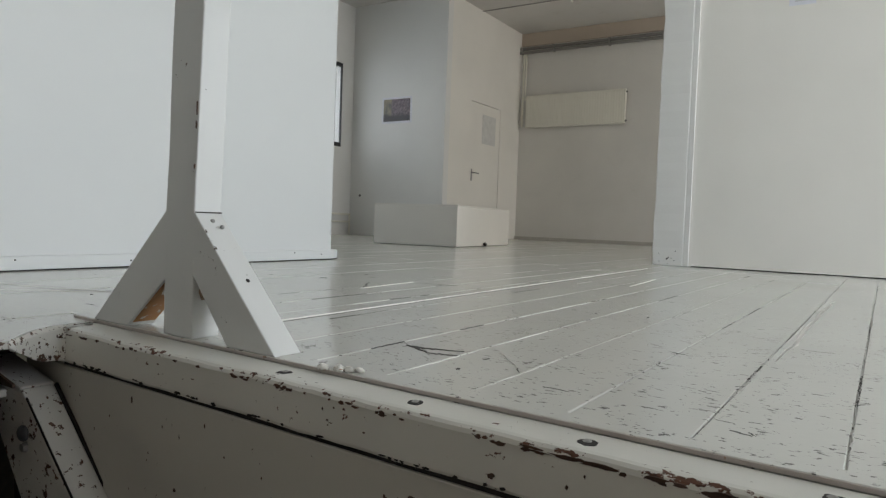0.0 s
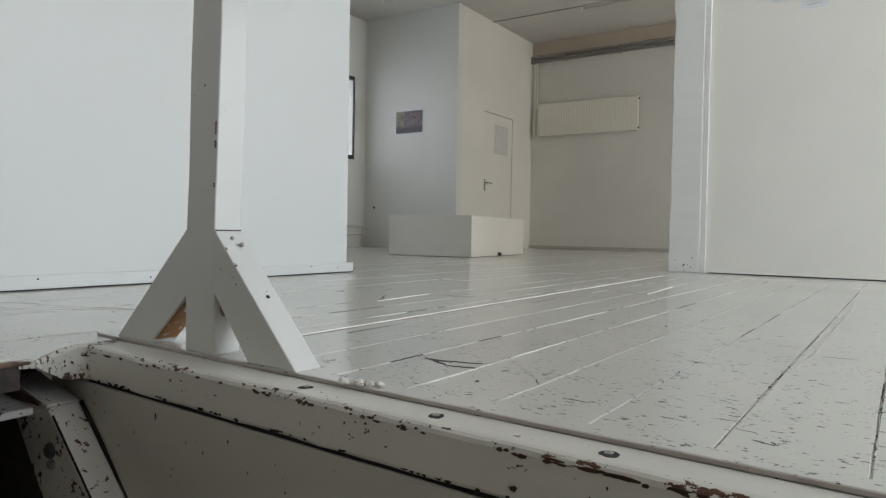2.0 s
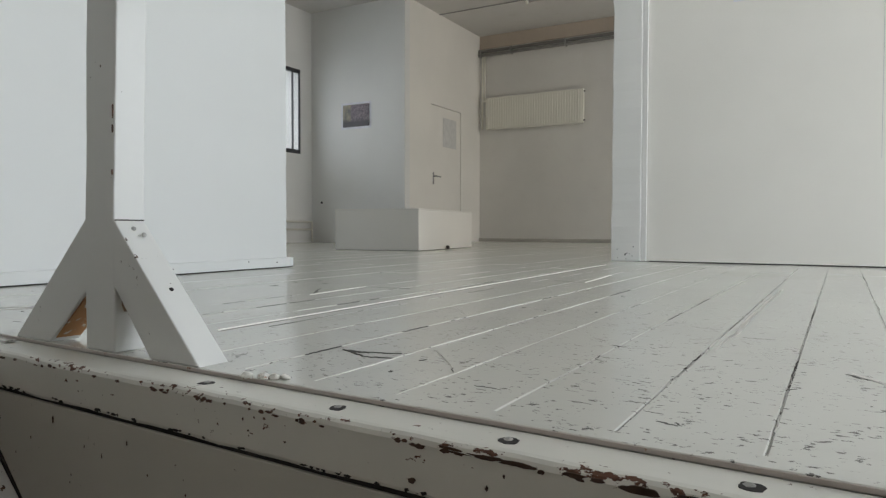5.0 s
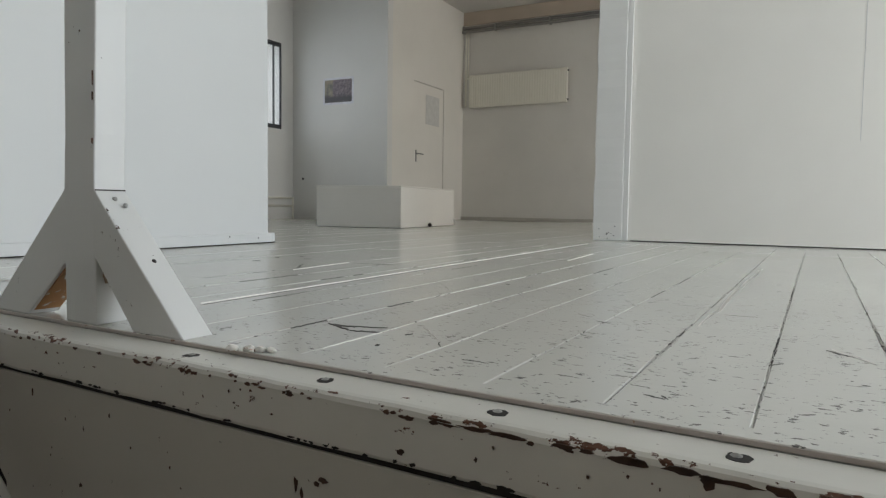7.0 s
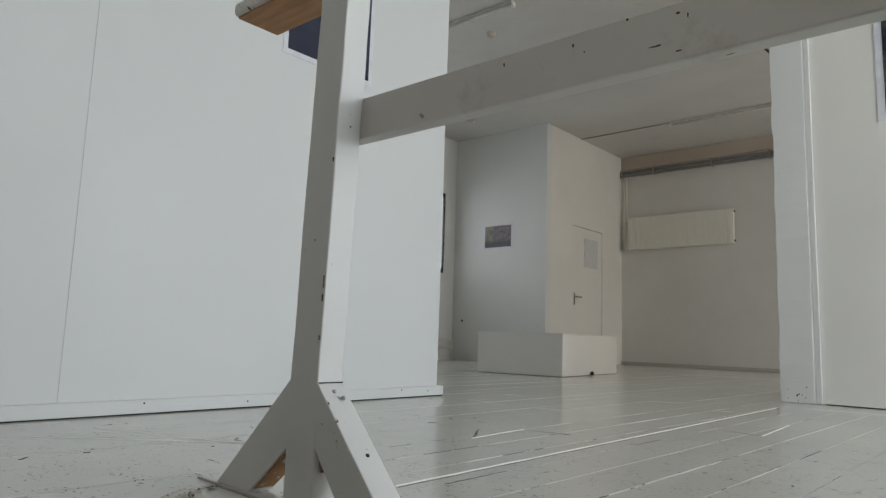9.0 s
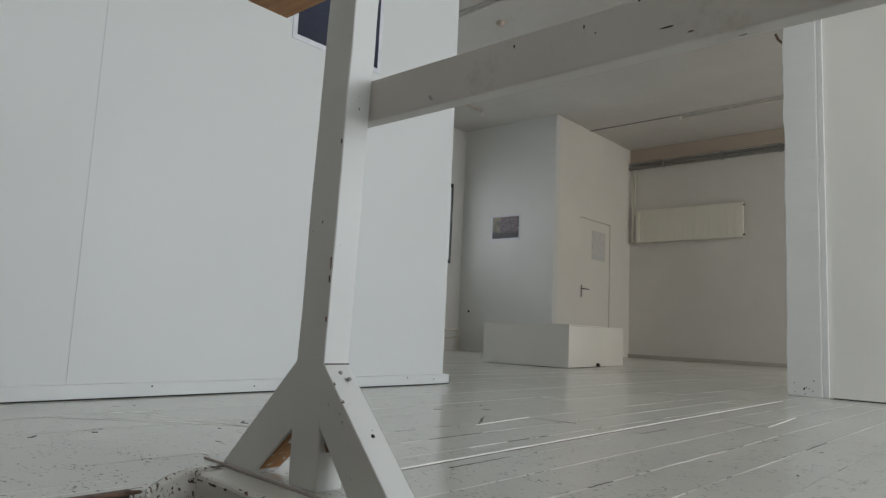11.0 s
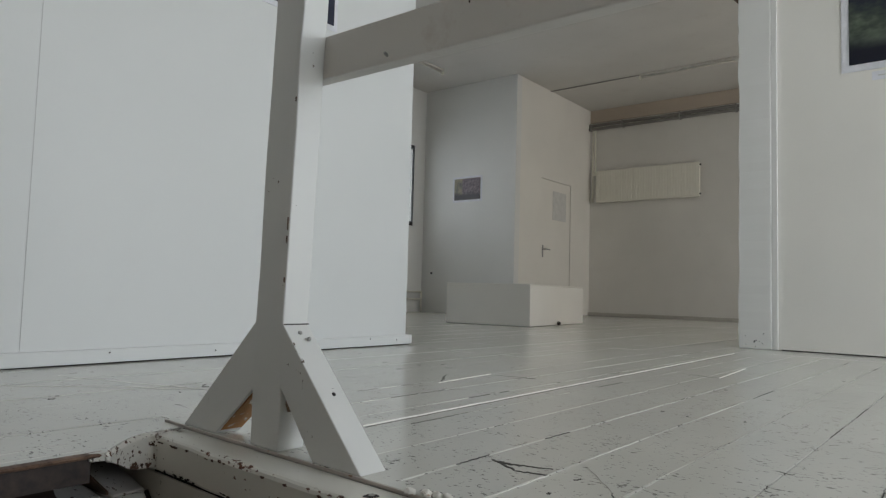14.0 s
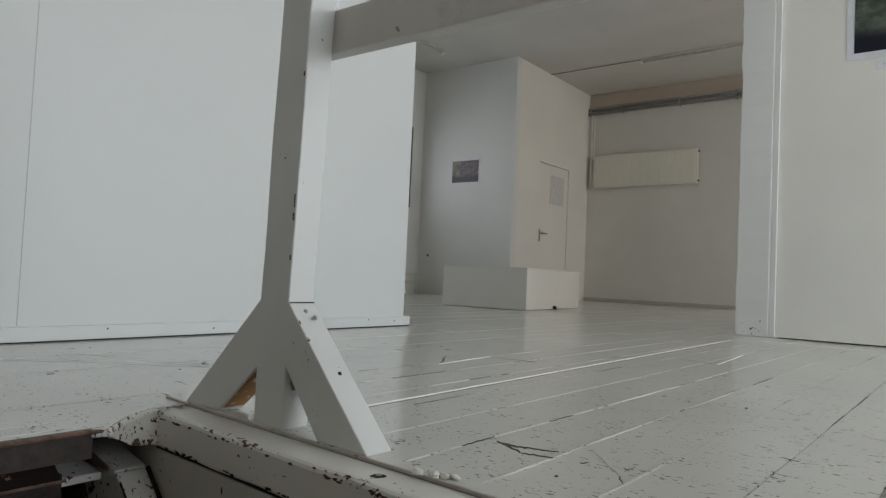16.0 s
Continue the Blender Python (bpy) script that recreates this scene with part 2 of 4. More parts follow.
wall_east = wall_x("wall_east", EAST, EAST + 0.25, SOUTH - 0.2, FAR + 0.2, [(0.8, 4.7, 0.72, 2.32), (7.3, 10.2, 0.9, 2.6)], WALL,
                   "white plastered outer wall with large windows")
wall_west = wall_x("wall_west", WEST - 0.3, WEST, SOUTH - 0.2, FAR + 0.2, [(3.4, 7.93, 1.27, 2.47)], WALL,
                   "white plastered outer wall with a window")
# added behind the camera, out of view; beige so it bounces less light
wall_south = wall_y("wall_south", SOUTH - 0.2, SOUTH, WEST, EAST, [], BEIGE, "unseen closing wall, beige to weaken its bounce")
wall_north = wall_y("wall_north", FAR, FAR + 0.2, WEST, EAST, [], FARWALL, "greyish white plastered wall behind the hanging radiator")

# the walled-off block with the door
BX, BY = -4.77, 8.17
wall_block = wall_y("wall_block", BY, BY + 0.12, WEST, BX, [], WALL, "white plastered wall with a small photograph")
DY0, DY1, DTOP = 8.87, 9.775, 2.0
wall_door = wall_x("wall_door", BX - 0.12, BX, BY + 0.12, FAR, [(DY0, DY1, 0.0, DTOP)], CREAM, "white plastered wall with a flush door")

# the partition and the wall with the opening
partition = structure(boxpart("wall_partition", (-2.48, -2.36, SOUTH, 3.25, 0, CEIL), PANELWALL, None, 0.002),
                      "smooth white painted partition of tall boards", "wall")
for y in (1.335, -0.9):
    structure(boxpart("trim", (-2.361, -2.3585, y, y + 0.002, 0.055, CEIL), HAIR, None, 0), "hairline joint between two boards", "joint")
wall_cross = structure(boxpart("wall_cross", (-0.857, EAST, 4.90, 5.06, 0, CEIL), CREAM, None, 0.002),
                       "smooth cream-white wall beside the opening", "wall")
pillar = bmesh.new()
def ragged_bm(bm, x0, x1, y0, y1, z0, z1, bevel, cuts, amount, seed, right=1.0):
    """An upright bar whose arrises waver a little."""
    box_bm(bm, x0, x1, y0, y1, z0, z1, bevel, 3)
    tall = [e for e in bm.edges if abs(e.verts[0].co.z - e.verts[1].co.z) > (z1 - z0) * 0.6]
    bmesh.ops.subdivide_edges(bm, edges=tall, cuts=cuts)
    for v in bm.verts:
        if z0 + 0.02 < v.co.z < z1 - 0.02:
            wave = 1.0 if v.co.x < (x0 + x1) / 2 else right
            v.co.x += wave * amount * noise.noise((seed + (0 if v.co.x < (x0 + x1) / 2 else 9), v.co.z * 7, 0.5)) + wave * amount * 0.5 * noise.noise((seed, v.co.z * 31, 4))
            v.co.y += amount * 0.6 * noise.noise((seed + 5, v.co.z * 9, 2.5))


ragged_bm(pillar, -1.045, -0.858, 4.875, 5.2, 0, CEIL, 0.006, 60, 0.009, 3, 0.12)
structure(finish("pillar", pillar, WALL), "white plastered pillar with scuffed foot", "pillar")
structure(boxpart("trim", (-0.8565, -0.824, 4.8795, 4.898, 0, CEIL), WALL, None, 0.002), "narrow white upright strip along the wall's end", "trim")
structure(boxpart("trim", (0.43, 0.433, 4.8985, 4.8995, 0.6, CEIL), HAIR, None, 0), "hairline crack in the wall paint", "joint")

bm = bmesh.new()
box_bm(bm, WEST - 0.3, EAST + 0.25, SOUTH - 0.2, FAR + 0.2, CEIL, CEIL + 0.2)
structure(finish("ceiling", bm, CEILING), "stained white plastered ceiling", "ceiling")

structure(boxpart("trim", (BX, EAST, FAR - 0.02, FAR - 0.001, 3.12, CEIL - 0.002), BEIGE, None, 0.004), "beige band above the pipes, darker than the wall", "trim")

# baseboards
baseboard = structure(boxpart("baseboard", (-2.358, -2.335, SOUTH, 3.262, 0.0035, 0.052), PANELWALL, None, 0.003),
                      "low white painted wooden baseboard with nail heads", "baseboard")
structure(boxpart("baseboard", (-2.49, -2.334, 3.2525, 3.275, 0.006, 0.052), PANELWALL, None, 0.003), "low white painted wooden baseboard", "baseboard")
structure(boxpart("baseboard", (-0.80, EAST, 4.865, 4.898, 0.0, 0.012), CREAM, None, 0.003), "thin white painted floor strip along the wall", "baseboard")
structure(boxpart("baseboard", (BX, EAST, FAR - 0.03, FAR - 0.002, 0.0, 0.05), SKIRT, None, 0.004), "low grey baseboard", "baseboard")

# the floor: planks along y on a dark underlay, with the stair opening cut out
floor = empty("floor", (0, 0, 0))
structure(floor, "white painted plank floor, chipped and scuffed", "floor")
RECTS = [(WEST, -1.20, SOUTH, FAR), (-1.20, HX0, SOUTH, 0.99), (HX1, EAST, SOUTH, FAR), (HX0, HX1, SOUTH, HY0)]
for i in range(19):
    x0 = -1.20 + 0.2 * i
    RECTS.append((x0, x0 + 0.2, rim(x0) + 0.012, FAR))
bm, bm2 = bmesh.new(), bmesh.new()
for x0, x1, y0, y1 in RECTS:
    if x1 < -1.1 or y0 < 0:
        box_bm(bm2, x0, x1, y0, y1, -0.0095, -0.0014)
    else:
        box_bm(bm, x0, x1, y0, 4.5, -0.0095, -0.0024)
        box_bm(bm2, x0, x1, 4.5, y1, -0.0095, -0.0014)
part("joint_filler", bm, GAP, floor, "dirt and paint in the joints")
part("painted_joint", bm2, FLOORP, floor, "joints closed with floor paint")
bm = bmesh.new()
for rect in RECTS:
    box_bm(bm, *rect, -0.05, -0.0098)
part("underfloor", bm, SHADEW, floor, "dark boards under the planks")
# the piece of floor round the beam's end
CURVE = [(-1.056, 1.006), (-1.085, 1.030), (-1.118, 1.064), (-1.143, 1.094), (-1.158, 1.125), (-1.160, 1.150), (-1.160, 1.235)]
bm = bmesh.new()
tri = [(-1.2945, 0.986), (HX0 + 0.004, 0.986)] + CURVE + [(-1.2915, 1.235)]
low, high = [bm.verts.new((x, y, -0.014)) for x, y in tri], [bm.verts.new((x, y, -0.0008)) for x, y in tri]
bm.faces.new(high), bm.faces.new(low[::-1])
for i in range(len(tri)):
    j = (i + 1) % len(tri)
    bm.faces.new((low[i], low[j], high[j], high[i]))
part("corner_piece", bm, FLOORP, floor)

# ---------------------------------------------------------------- the edge of the stair opening
nosing = empty("stair_edge", (-0.2, 1.1, -0.03))
structure(nosing, "rounded white painted edge beam of the stair opening, chipped to brown wood", "edge beam")


def nosing_beam():
    """The straight run of the beam, its top edge softened and slightly uneven."""
    bm = bmesh.new()
    ring = []
    prof = [(1.192, -0.002), (1.136, -0.002), (1.130, -0.003), (1.126, -0.006), (1.1242, -0.011), (1.1238, -0.061), (1.126, -0.0655), (1.192, -0.0655)]
    for x in [-1.150 + 0.025 * i for i in range(0, 150)]:
        row = []
        for y, z in prof:
            wob = 0.0017 * noise.noise((x * 9, z * 20, 3)) + 0.0008 * noise.noise((x * 41, z * 60, 8)) if y < 1.14 else 0
            row.append(bm.verts.new((x, y + wob, z + wob)))
        ring.append(row)
    for a, b in zip(ring, ring[1:]):
        for i in range(len(prof) - 1):
            bm.faces.new((a[i], a[i + 1], b[i + 1], b[i]))
    bm.faces.new(ring[0])
    bm.faces.new(ring[-1][::-1])
    bmesh.ops.recalc_face_normals(bm, faces=bm.faces[:])
    return bm


PLACE["now"] = EDGE
o = part("beam", nosing_beam(), NOSEP, None)
o.parent = nosing
o.matrix_parent_inverse = Matrix.Translation(nosing.location).inverted()


def under(ob, parent):
    ob.parent = parent
    ob.matrix_parent_inverse = Matrix.Translation(parent.location).inverted()
    return ob


PLACE["now"] = Matrix()
# the rounded end that turns the corner and thins out against the landing
bm = bmesh.new()
ends = [((-1.128, 1.196, -0.0018), (-1.128, 1.1400, -0.0022), (-1.128, 1.1383, -0.0650)),
        ((-1.152, 1.190, -0.002), (-1.143, 1.136, -0.0024), (-1.142, 1.133, -0.0645)),
        ((-1.160, 1.160, -0.002), (-1.142, 1.120, -0.004), (-1.139, 1.119, -0.063)),
        ((-1.158, 1.125, -0.0015), (-1.136, 1.104, -0.007), (-1.134, 1.099, -0.060)),
        ((-1.143, 1.094, -0.0015), (-1.122, 1.080, -0.009), (-1.122, 1.077, -0.051)),
        ((-1.118, 1.064, -0.002), (-1.102, 1.056, -0.010), (-1.104, 1.054, -0.038)),
        ((-1.085, 1.030, -0.003), (-1.077, 1.029, -0.009), (-1.079, 1.029, -0.024)),
        ((-1.056, 1.006, -0.005), (-1.054, 1.008, -0.008), (-1.055, 1.009, -0.013))]
rows = []
for i, (back, brow, foot) in enumerate(ends):
    back, brow, foot = Vector(back), Vector(brow), Vector(foot)
    inner = Vector((back.x, back.y, foot.z))
    ring = []
    for f in (0, 0.5, 1):
        ring.append(back.lerp(brow, f))
    for f in (0.12, 0.5, 0.9, 1):
        q = brow.lerp(foot, f)
        q += Vector((0.006, -0.006, 0)) * math.sin(math.pi * f) * min(1.0, i / 2) * (1 - i / 8)
        ring.append(q)
    ring.append(inner)
    rows.append([bm.verts.new(q + Vector((1, 1, 1)) * 0.001 * noise.noise(q * 40)) for q in ring])
for a, c in zip(rows, rows[1:]):
    for i in range(len(a)):
        j = (i + 1) % len(a)
        bm.faces.new((a[i], a[j], c[j], c[i]))
bm.faces.new(rows[-1][::-1])
bmesh.ops.recalc_face_normals(bm, faces=bm.faces[:])
bmesh.ops.subdivide_edges(bm, edges=bm.edges[:], cuts=1, use_grid_fill=True, smooth=0.6)
under(part("beam_end", bm, ENDP, None, "rounded beam end, paint cracked to brown wood", True), nosing)
PLACE["now"] = EDGE
for x in (-0.565, -0.33, -0.105, 0.117, 0.34):
    bm = bmesh.new()
    bmesh.ops.create_cone(bm, cap_ends=True, segments=20, radius1=0.0105, radius2=0.0105, depth=0.002, matrix=pose(x, 1.158, -0.0024))
    for v in bm.verts:
        w = 1 + 0.28 * noise.noise((v.co.x * 160, v.co.y * 160, 3 + x))
        v.co.x, v.co.y = x + (v.co.x - x) * w, 1.158 + (v.co.y - 1.158) * w
    under(part("bolt_hole", bm, DARKGAP, None, "dark sunk bolt hole"), nosing)
    bm = bmesh.new()
    bmesh.ops.create_cone(bm, cap_ends=True, segments=16, radius1=0.0066, radius2=0.004, depth=0.002, matrix=pose(x - 0.0035, 1.1605, -0.0016, 9, -12, 0))
    under(part("bolt_head", bm, PIPEP, None, "painted-over grey bolt head"), nosing)
strip = structure(boxpart("floor_edge_strip", (-1.238, HX1, 1.1952, 1.229, -0.0035, 0.0045), FLOORP, None, 0.0015),
                  "narrow worn white strip along the stair opening", "trim")
structure(boxpart("trim", (-1.238, HX1, 1.1928, 1.1950, -0.0015, 0.0040), STRIPP, None, 0.0008), "pinkish-grey bare front of the edge strip", "trim")
structure(boxpart("trim", (-1.15, HX1, 1.134, 1.164, -0.0745, -0.0656), DARKGAP, None, 0), "dark open joint under the edge beam", "joint")
riser = structure(boxpart("stair_side_panel", (-1.30, HX1, 1.131, 1.161, -2.2, -0.0748), RISERP, None, 0.002),
                  "white painted board panel inside the stair opening, chipped", "panel")
PLACE["now"] = Matrix()
# added stairwell walls, out of view, beige to bounce less light upward
structure(boxpart("wall_stair", (HX0 - 0.3, HX1, HY0 - 0.1, HY0, -2.2, -0.05), BEIGE, None, 0), "unseen stairwell wall, beige to weaken its bounce", "wall")
structure(boxpart("wall_stair_end", (HX1, HX1 + 0.1, HY0 - 0.1, 1.05, -2.2, -0.05), BEIGE, None, 0), "unseen stairwell wall, beige to weaken its bounce", "wall")
structure(boxpart("floor_below", (HX0 - 0.4, HX1 + 0.1, HY0 - 0.1, 1.18, -2.3, -2.2), SHADEW, None, 0), "floor at the foot of the stair, coloured dark for shade", "floor")



def flake(name, x, y, z, wide, high, material, parent, seed):
    """A small ragged bared patch on an upright face."""
    r = random.Random(seed)
    bm = bmesh.new()
    k = 11
    rim = []
    for i in range(k):
        a = 2 * math.pi * i / k
        s = r.uniform(0.55, 1.1)
        rim.append((x + math.cos(a) * wide * s, z + math.sin(a) * high * s))
    front = [bm.verts.new((px, y - 0.0006, pz)) for px, pz in rim]
    back = [bm.verts.new((px, y + 0.002, pz)) for px, pz in rim]
    bm.faces.new(front)
    for i in range(k):
        bm.faces.new((front[i], front[(i + 1) % k], back[(i + 1) % k], back[i]))
    bmesh.ops.recalc_face_normals(bm, faces=bm.faces[:])
    ob = part(name, bm, material, None)
    if parent:
        under(ob, parent)
    return ob


BARE = wood("bared_brown_wood", (0.035, 0.018, 0.012), (0.12, 0.06, 0.035), 0.7)
PLACE["now"] = EDGE
for i, (x, z, w, hgt) in enumerate(((-0.350, -0.121, 0.0035, 0.010), (-0.341, -0.130, 0.003, 0.007), (-0.308, -0.108, 0.008, 0.005), (-0.318, -0.114, 0.005, 0.004),
                                     (-0.709, -0.103, 0.002, 0.004), (-0.576, -0.150, 0.002, 0.003), (-0.783, -0.222, 0.004, 0.004), (-0.91, -0.10, 0.003, 0.009),
                                     (-0.66, -0.14, 0.0015, 0.002), (-0.82, -0.127, 0.0015, 0.003), (-0.98, -0.14, 0.0015, 0.003), (-0.45, -0.17, 0.0015, 0.002))):
    flake("chip", x, 1.131, z, w, hgt, BARE, riser, 40 + i)
for i in range(46):
    r = random.Random(900 + i)
    x = r.uniform(-1.12, 0.0)
    flake("chip", x, 1.1238, -0.010 - 0.004 * r.random(), r.uniform(0.002, 0.008), r.uniform(0.0012, 0.003), BARE, nosing, 70 + i)
for i in range(64):
    r = random.Random(1900 + i)
    flake("chip", r.uniform(-1.1, 0.45), 1.1238, -0.0635 + 0.003 * r.random(), r.uniform(0.002, 0.008), r.uniform(0.0012, 0.003), DARKGAP, nosing, 170 + i)
for i in range(46):
    r = random.Random(2900 + i)
    x = -0.16 + 0.7 * r.random()
    deep = 0.0014 + 0.0022 * min(1.0, max(0.0, (x + 0.16) / 0.3))
    flake("chip", x, 1.1240, -0.0088 - 0.003 * r.random(), r.uniform(0.008, 0.022), deep * r.uniform(0.7, 1.4), BARE, nosing, 370 + i)
for i in range(16):
    r = random.Random(4900 + i)
    flake("chip", r.uniform(-0.5, 0.3), 1.1238, r.uniform(-0.05, -0.02), r.uniform(0.0008, 0.002), r.uniform(0.001, 0.003), BARE, nosing, 470 + i)
flake("chip", 0.099, 1.1236, -0.0155, 0.006, 0.006, BARE, nosing, 5)
flake("chip", -0.199, 1.1236, -0.050, 0.005, 0.004, BARE, nosing, 6)
flake("chip", -0.190, 1.1236, -0.013, 0.009, 0.003, BARE, nosing, 8)
flake("chip", -0.111, 1.1236, -0.040, 0.002, 0.003, BARE, nosing, 9)
PLACE["now"] = STAIR

# the open stair that climbs to the opening
stair = empty("stair", (-1.03, 0.6, -0.2))
tagged(stair, "worn white and dark brown open stair climbing to the floor", "stair")
bm = bmesh.new()
s = math.sin(radians(43.5))
top = Vector((-1.075, 0, -0.0885))
run = Vector((math.cos(radians(43.5)), 0, -s))
deep = Vector((-s, 0, -math.cos(radians(43.5)))) * 0.10
foot = Vector((-1.205, 0, -0.107))
steep = Vector((0.61, 0, -0.79))
prism_bm(bm, [(p.x, p.z) for p in (top, top + run * 2.2, foot + steep * 2.2, foot)], 1.037, 1.092, 0.004)
under(part("stringer", bm, CHIPPED, None, "white stringer with paint worn to brown"), stair)
lift = deep.normalized() * -0.0035
for y0, y1, up in ((1.0922, 1.0966, lift), (1.0365, 1.0382, lift * 0.25)):
    bm = bmesh.new()
    prism_bm(bm, [(p.x, p.z) for p in (top + up, top + up + run * 2.2, top + run * 2.2 + deep * 0.5, top + deep * 0.5)] if y0 > 1.05 else
             [(p.x, p.z) for p in (top + up + run * 0.02, top + up + run * 2.2, top + up + run * 2.2 - lift * -1.2, top + up + run * 0.02 - lift * -1.2)], y0, y1)
    under(part("joint_line", bm, DARKGAP, None, "dark open joint"), stair)
bm = bmesh.new()
box_bm(bm, -1.083, -1.052, HY0, 0.940, -0.076, -0.012, 0.003)
for v in bm.verts:
    if v.co.y > 0.9:
        v.co.y -= 0.028 * (v.co.z + 0.076) / 0.064
under(part("top_riser", bm, WORNSHADE, None, "brown riser with shade in its colour, worn to bare wood along its foot"), stair)
under(boxpart("riser_edge", (-1.0515, -1.0495, HY0, 0.945, -0.0785, -0.0735), BROWN, None, 0.0006, "rubbed brown lower edge"), stair)
# boards under the riser and landing, their shade painted in as near-black
under(boxpart("under_riser", (-1.115, -1.088, HY0, 0.955, -0.30, -0.0765), SHADEW, None, 0.0, "grooved boards under the riser, shade put into their dark colour"), stair)
under(boxpart("back_riser", (-1.31, -1.29, HY0 - 0.1, 1.13, -2.2, -0.051), SHADEW, None, 0.0, "board behind the recess under the landing, coloured dark for shade"), stair)
bm = bmesh.new()
prism_bm(bm, [(-1.26, -0.046), (-1.083, -0.0865), (-1.083, -0.115), (-1.26, -0.115)], 1.039, 1.0965, 0.003)
under(part("head_board", bm, HEADLIT, None, "worn white sloping board at the stringer's head"), stair)
bm = bmesh.new()
prism_bm(bm, [(-1.24, -0.085), (-1.125, -0.096), (-1.125, -0.110), (-1.24, -0.110)], 0.953, 1.0385, 0.003)
under(part("ledge_board", bm, HEADLIT, None, "worn white ledge beside the riser"), stair)
# brown triangle painted in for the shadow between head board and ledge
bm = bmesh.new()
prism_bm(bm, [(-1.26, -0.048), (-1.10, -0.0835), (-1.10, -0.0895), (-1.26, -0.0895)], 1.0345, 1.0388)
under(part("head_board_side", bm, BROWN, None, "side of the head board, its triangle of shadow coloured brown"), stair)
for i in range(1, 8):
    under(boxpart("tread", (-1.06 + 0.2 * i, -0.80 + 0.2 * i, HY0 + 0.03, 1.03, -0.10 - 0.19 * i - 0.035, -0.10 - 0.19 * i), SHADEW, None, 0.004), stair)
bm = bmesh.new()
bmesh.ops.create_uvsphere(bm, u_segments=16, v_segments=8, radius=0.014, matrix=pose(-1.062, 1.034, -0.160) @ Matrix.Diagonal((1, 0.6, 1, 1)))
under(part("bolt", bm, DARKM, None, "dark bolt head", True), stair)
bm = bmesh.new()
bmesh.ops.create_cone(bm, cap_ends=True, segments=6, radius1=0.010, radius2=0.007, depth=0.008, matrix=pose(-1.058, 1.0335, -0.183, 90, 0, 0))
under(part("nut", bm, STEEL, None, "small steel nut under the bolt"), stair)
PLACE["now"] = Matrix()
bm = bmesh.new()
rows = []
for i in range(41):
    y = HY0 + (1.008 - HY0) * i / 40
    w = 0.0035 * noise.noise((y * 14, 2, 7))
    rows.append([bm.verts.new((HX0 + dx + w * (dx > 0), y, z)) for dx, z in ((-0.004, -0.0006), (0.011, -0.0014), (0.014, -0.004), (0.012, -0.0075), (-0.004, -0.0085))])
for a, c in zip(rows, rows[1:]):
    for i in range(5):
        bm.faces.new((a[i], a[(i + 1) % 5], c[(i + 1) % 5], c[i]))
bm.faces.new(rows[0]), bm.faces.new(rows[-1][::-1])
bmesh.ops.recalc_face_normals(bm, faces=bm.faces[:])
under(part("landing_edge", bm, BROWN, None, "brown worn wooden floor edge"), stair)

# ---------------------------------------------------------------- the railing
railing = empty("railing", (-0.885, 1.22, 0.0095))
tagged(railing, "white painted wooden railing post with braces and rail", "railing")
PX0, PX1, PY0, PY1 = -0.926, -0.842, 1.196, 1.251
PLACE["now"] = EDGE
bm = bmesh.new()
ragged_bm(bm, PX0, PX1, PY0, PY1, 0.0045, 1.04, 0.003, 60, 0.0018, 11)
for v in bm.verts:
    lean = 0.016 * max(0.0, v.co.z - 0.22)
    v.co.x += lean
    v.co.y += lean
under(part("post", bm, POSTP, None), railing)
Z0, ZT = 0.0045, 0.222
bm = bmesh.new()
prism_bm(bm, [(PX0 + 0.004, ZT + 0.0045), (PX0 + 0.004, 0.104), (PX0 - 0.118, Z0), (PX0 - 0.238, Z0)], PY0 + 0.0004, PY1 - 0.001, 0.002)
under(part("brace", bm, POSTP, None, "slanting white brace with a bare orange inner edge"), railing)
bm = bmesh.new()
prism_bm(bm, [(PX1 - 0.004, ZT + 0.0045), (PX1 - 0.004, 0.118), (PX1 + 0.094, Z0), (PX1 + 0.212, Z0)], PY0 + 0.0004, PY1 - 0.001, 0.002)
under(part("brace", bm, POSTP, None), railing)
bm = bmesh.new()
prism_bm(bm, [(PX0 - 0.002, 0.0985), (PX0 - 0.002, 0.0945), (PX0 - 0.109, 0.0115), (PX0 - 0.1145, 0.0115)], PY0 + 0.006, PY1 - 0.003)
part("bare_edge", bm, RAWWORN, bpy.data.objects["brace"], "bare orange wood smeared with white paint")
bm = bmesh.new()
prism_bm(bm, [(PX1 + 0.0005, 0.116), (PX1 + 0.0005, 0.084), (PX1 + 0.008, 0.072), (PX1 + 0.022, 0.084), (PX1 + 0.012, 0.098)], PY0 + 0.012, PY0 + 0.040)
under(part("glue_smear", bm, SMEAR, None, "brown smear in the fork of the brace"), railing)
PLACE["now"] = Matrix()
bm = bmesh.new()
box_bm(bm, PX1 - 0.075, 2.4, 1.2585, 1.289, 0.671, 0.7510, 0.003)
under(part("rail", bm, RAILP, None, "grey-white painted rail with brown stains"), railing)
RAIL = bpy.data.objects["rail"]
bm = bmesh.new()
box_bm(bm, -1.2184, PX0 + 0.012, 1.2014, 1.3218, 1.0095, 1.0405, 0.009, 3)
hand = under(part("handrail", bm, CHIPPED, None), railing)
bm = bmesh.new()
box_bm(bm, -1.209, PX0 + 0.0115, 1.2098, 1.3145, 1.0045, 1.0092)
part("handrail_underside", bm, RAW, hand, "bare orange underside of the handrail")
PLACE["now"] = EDGE
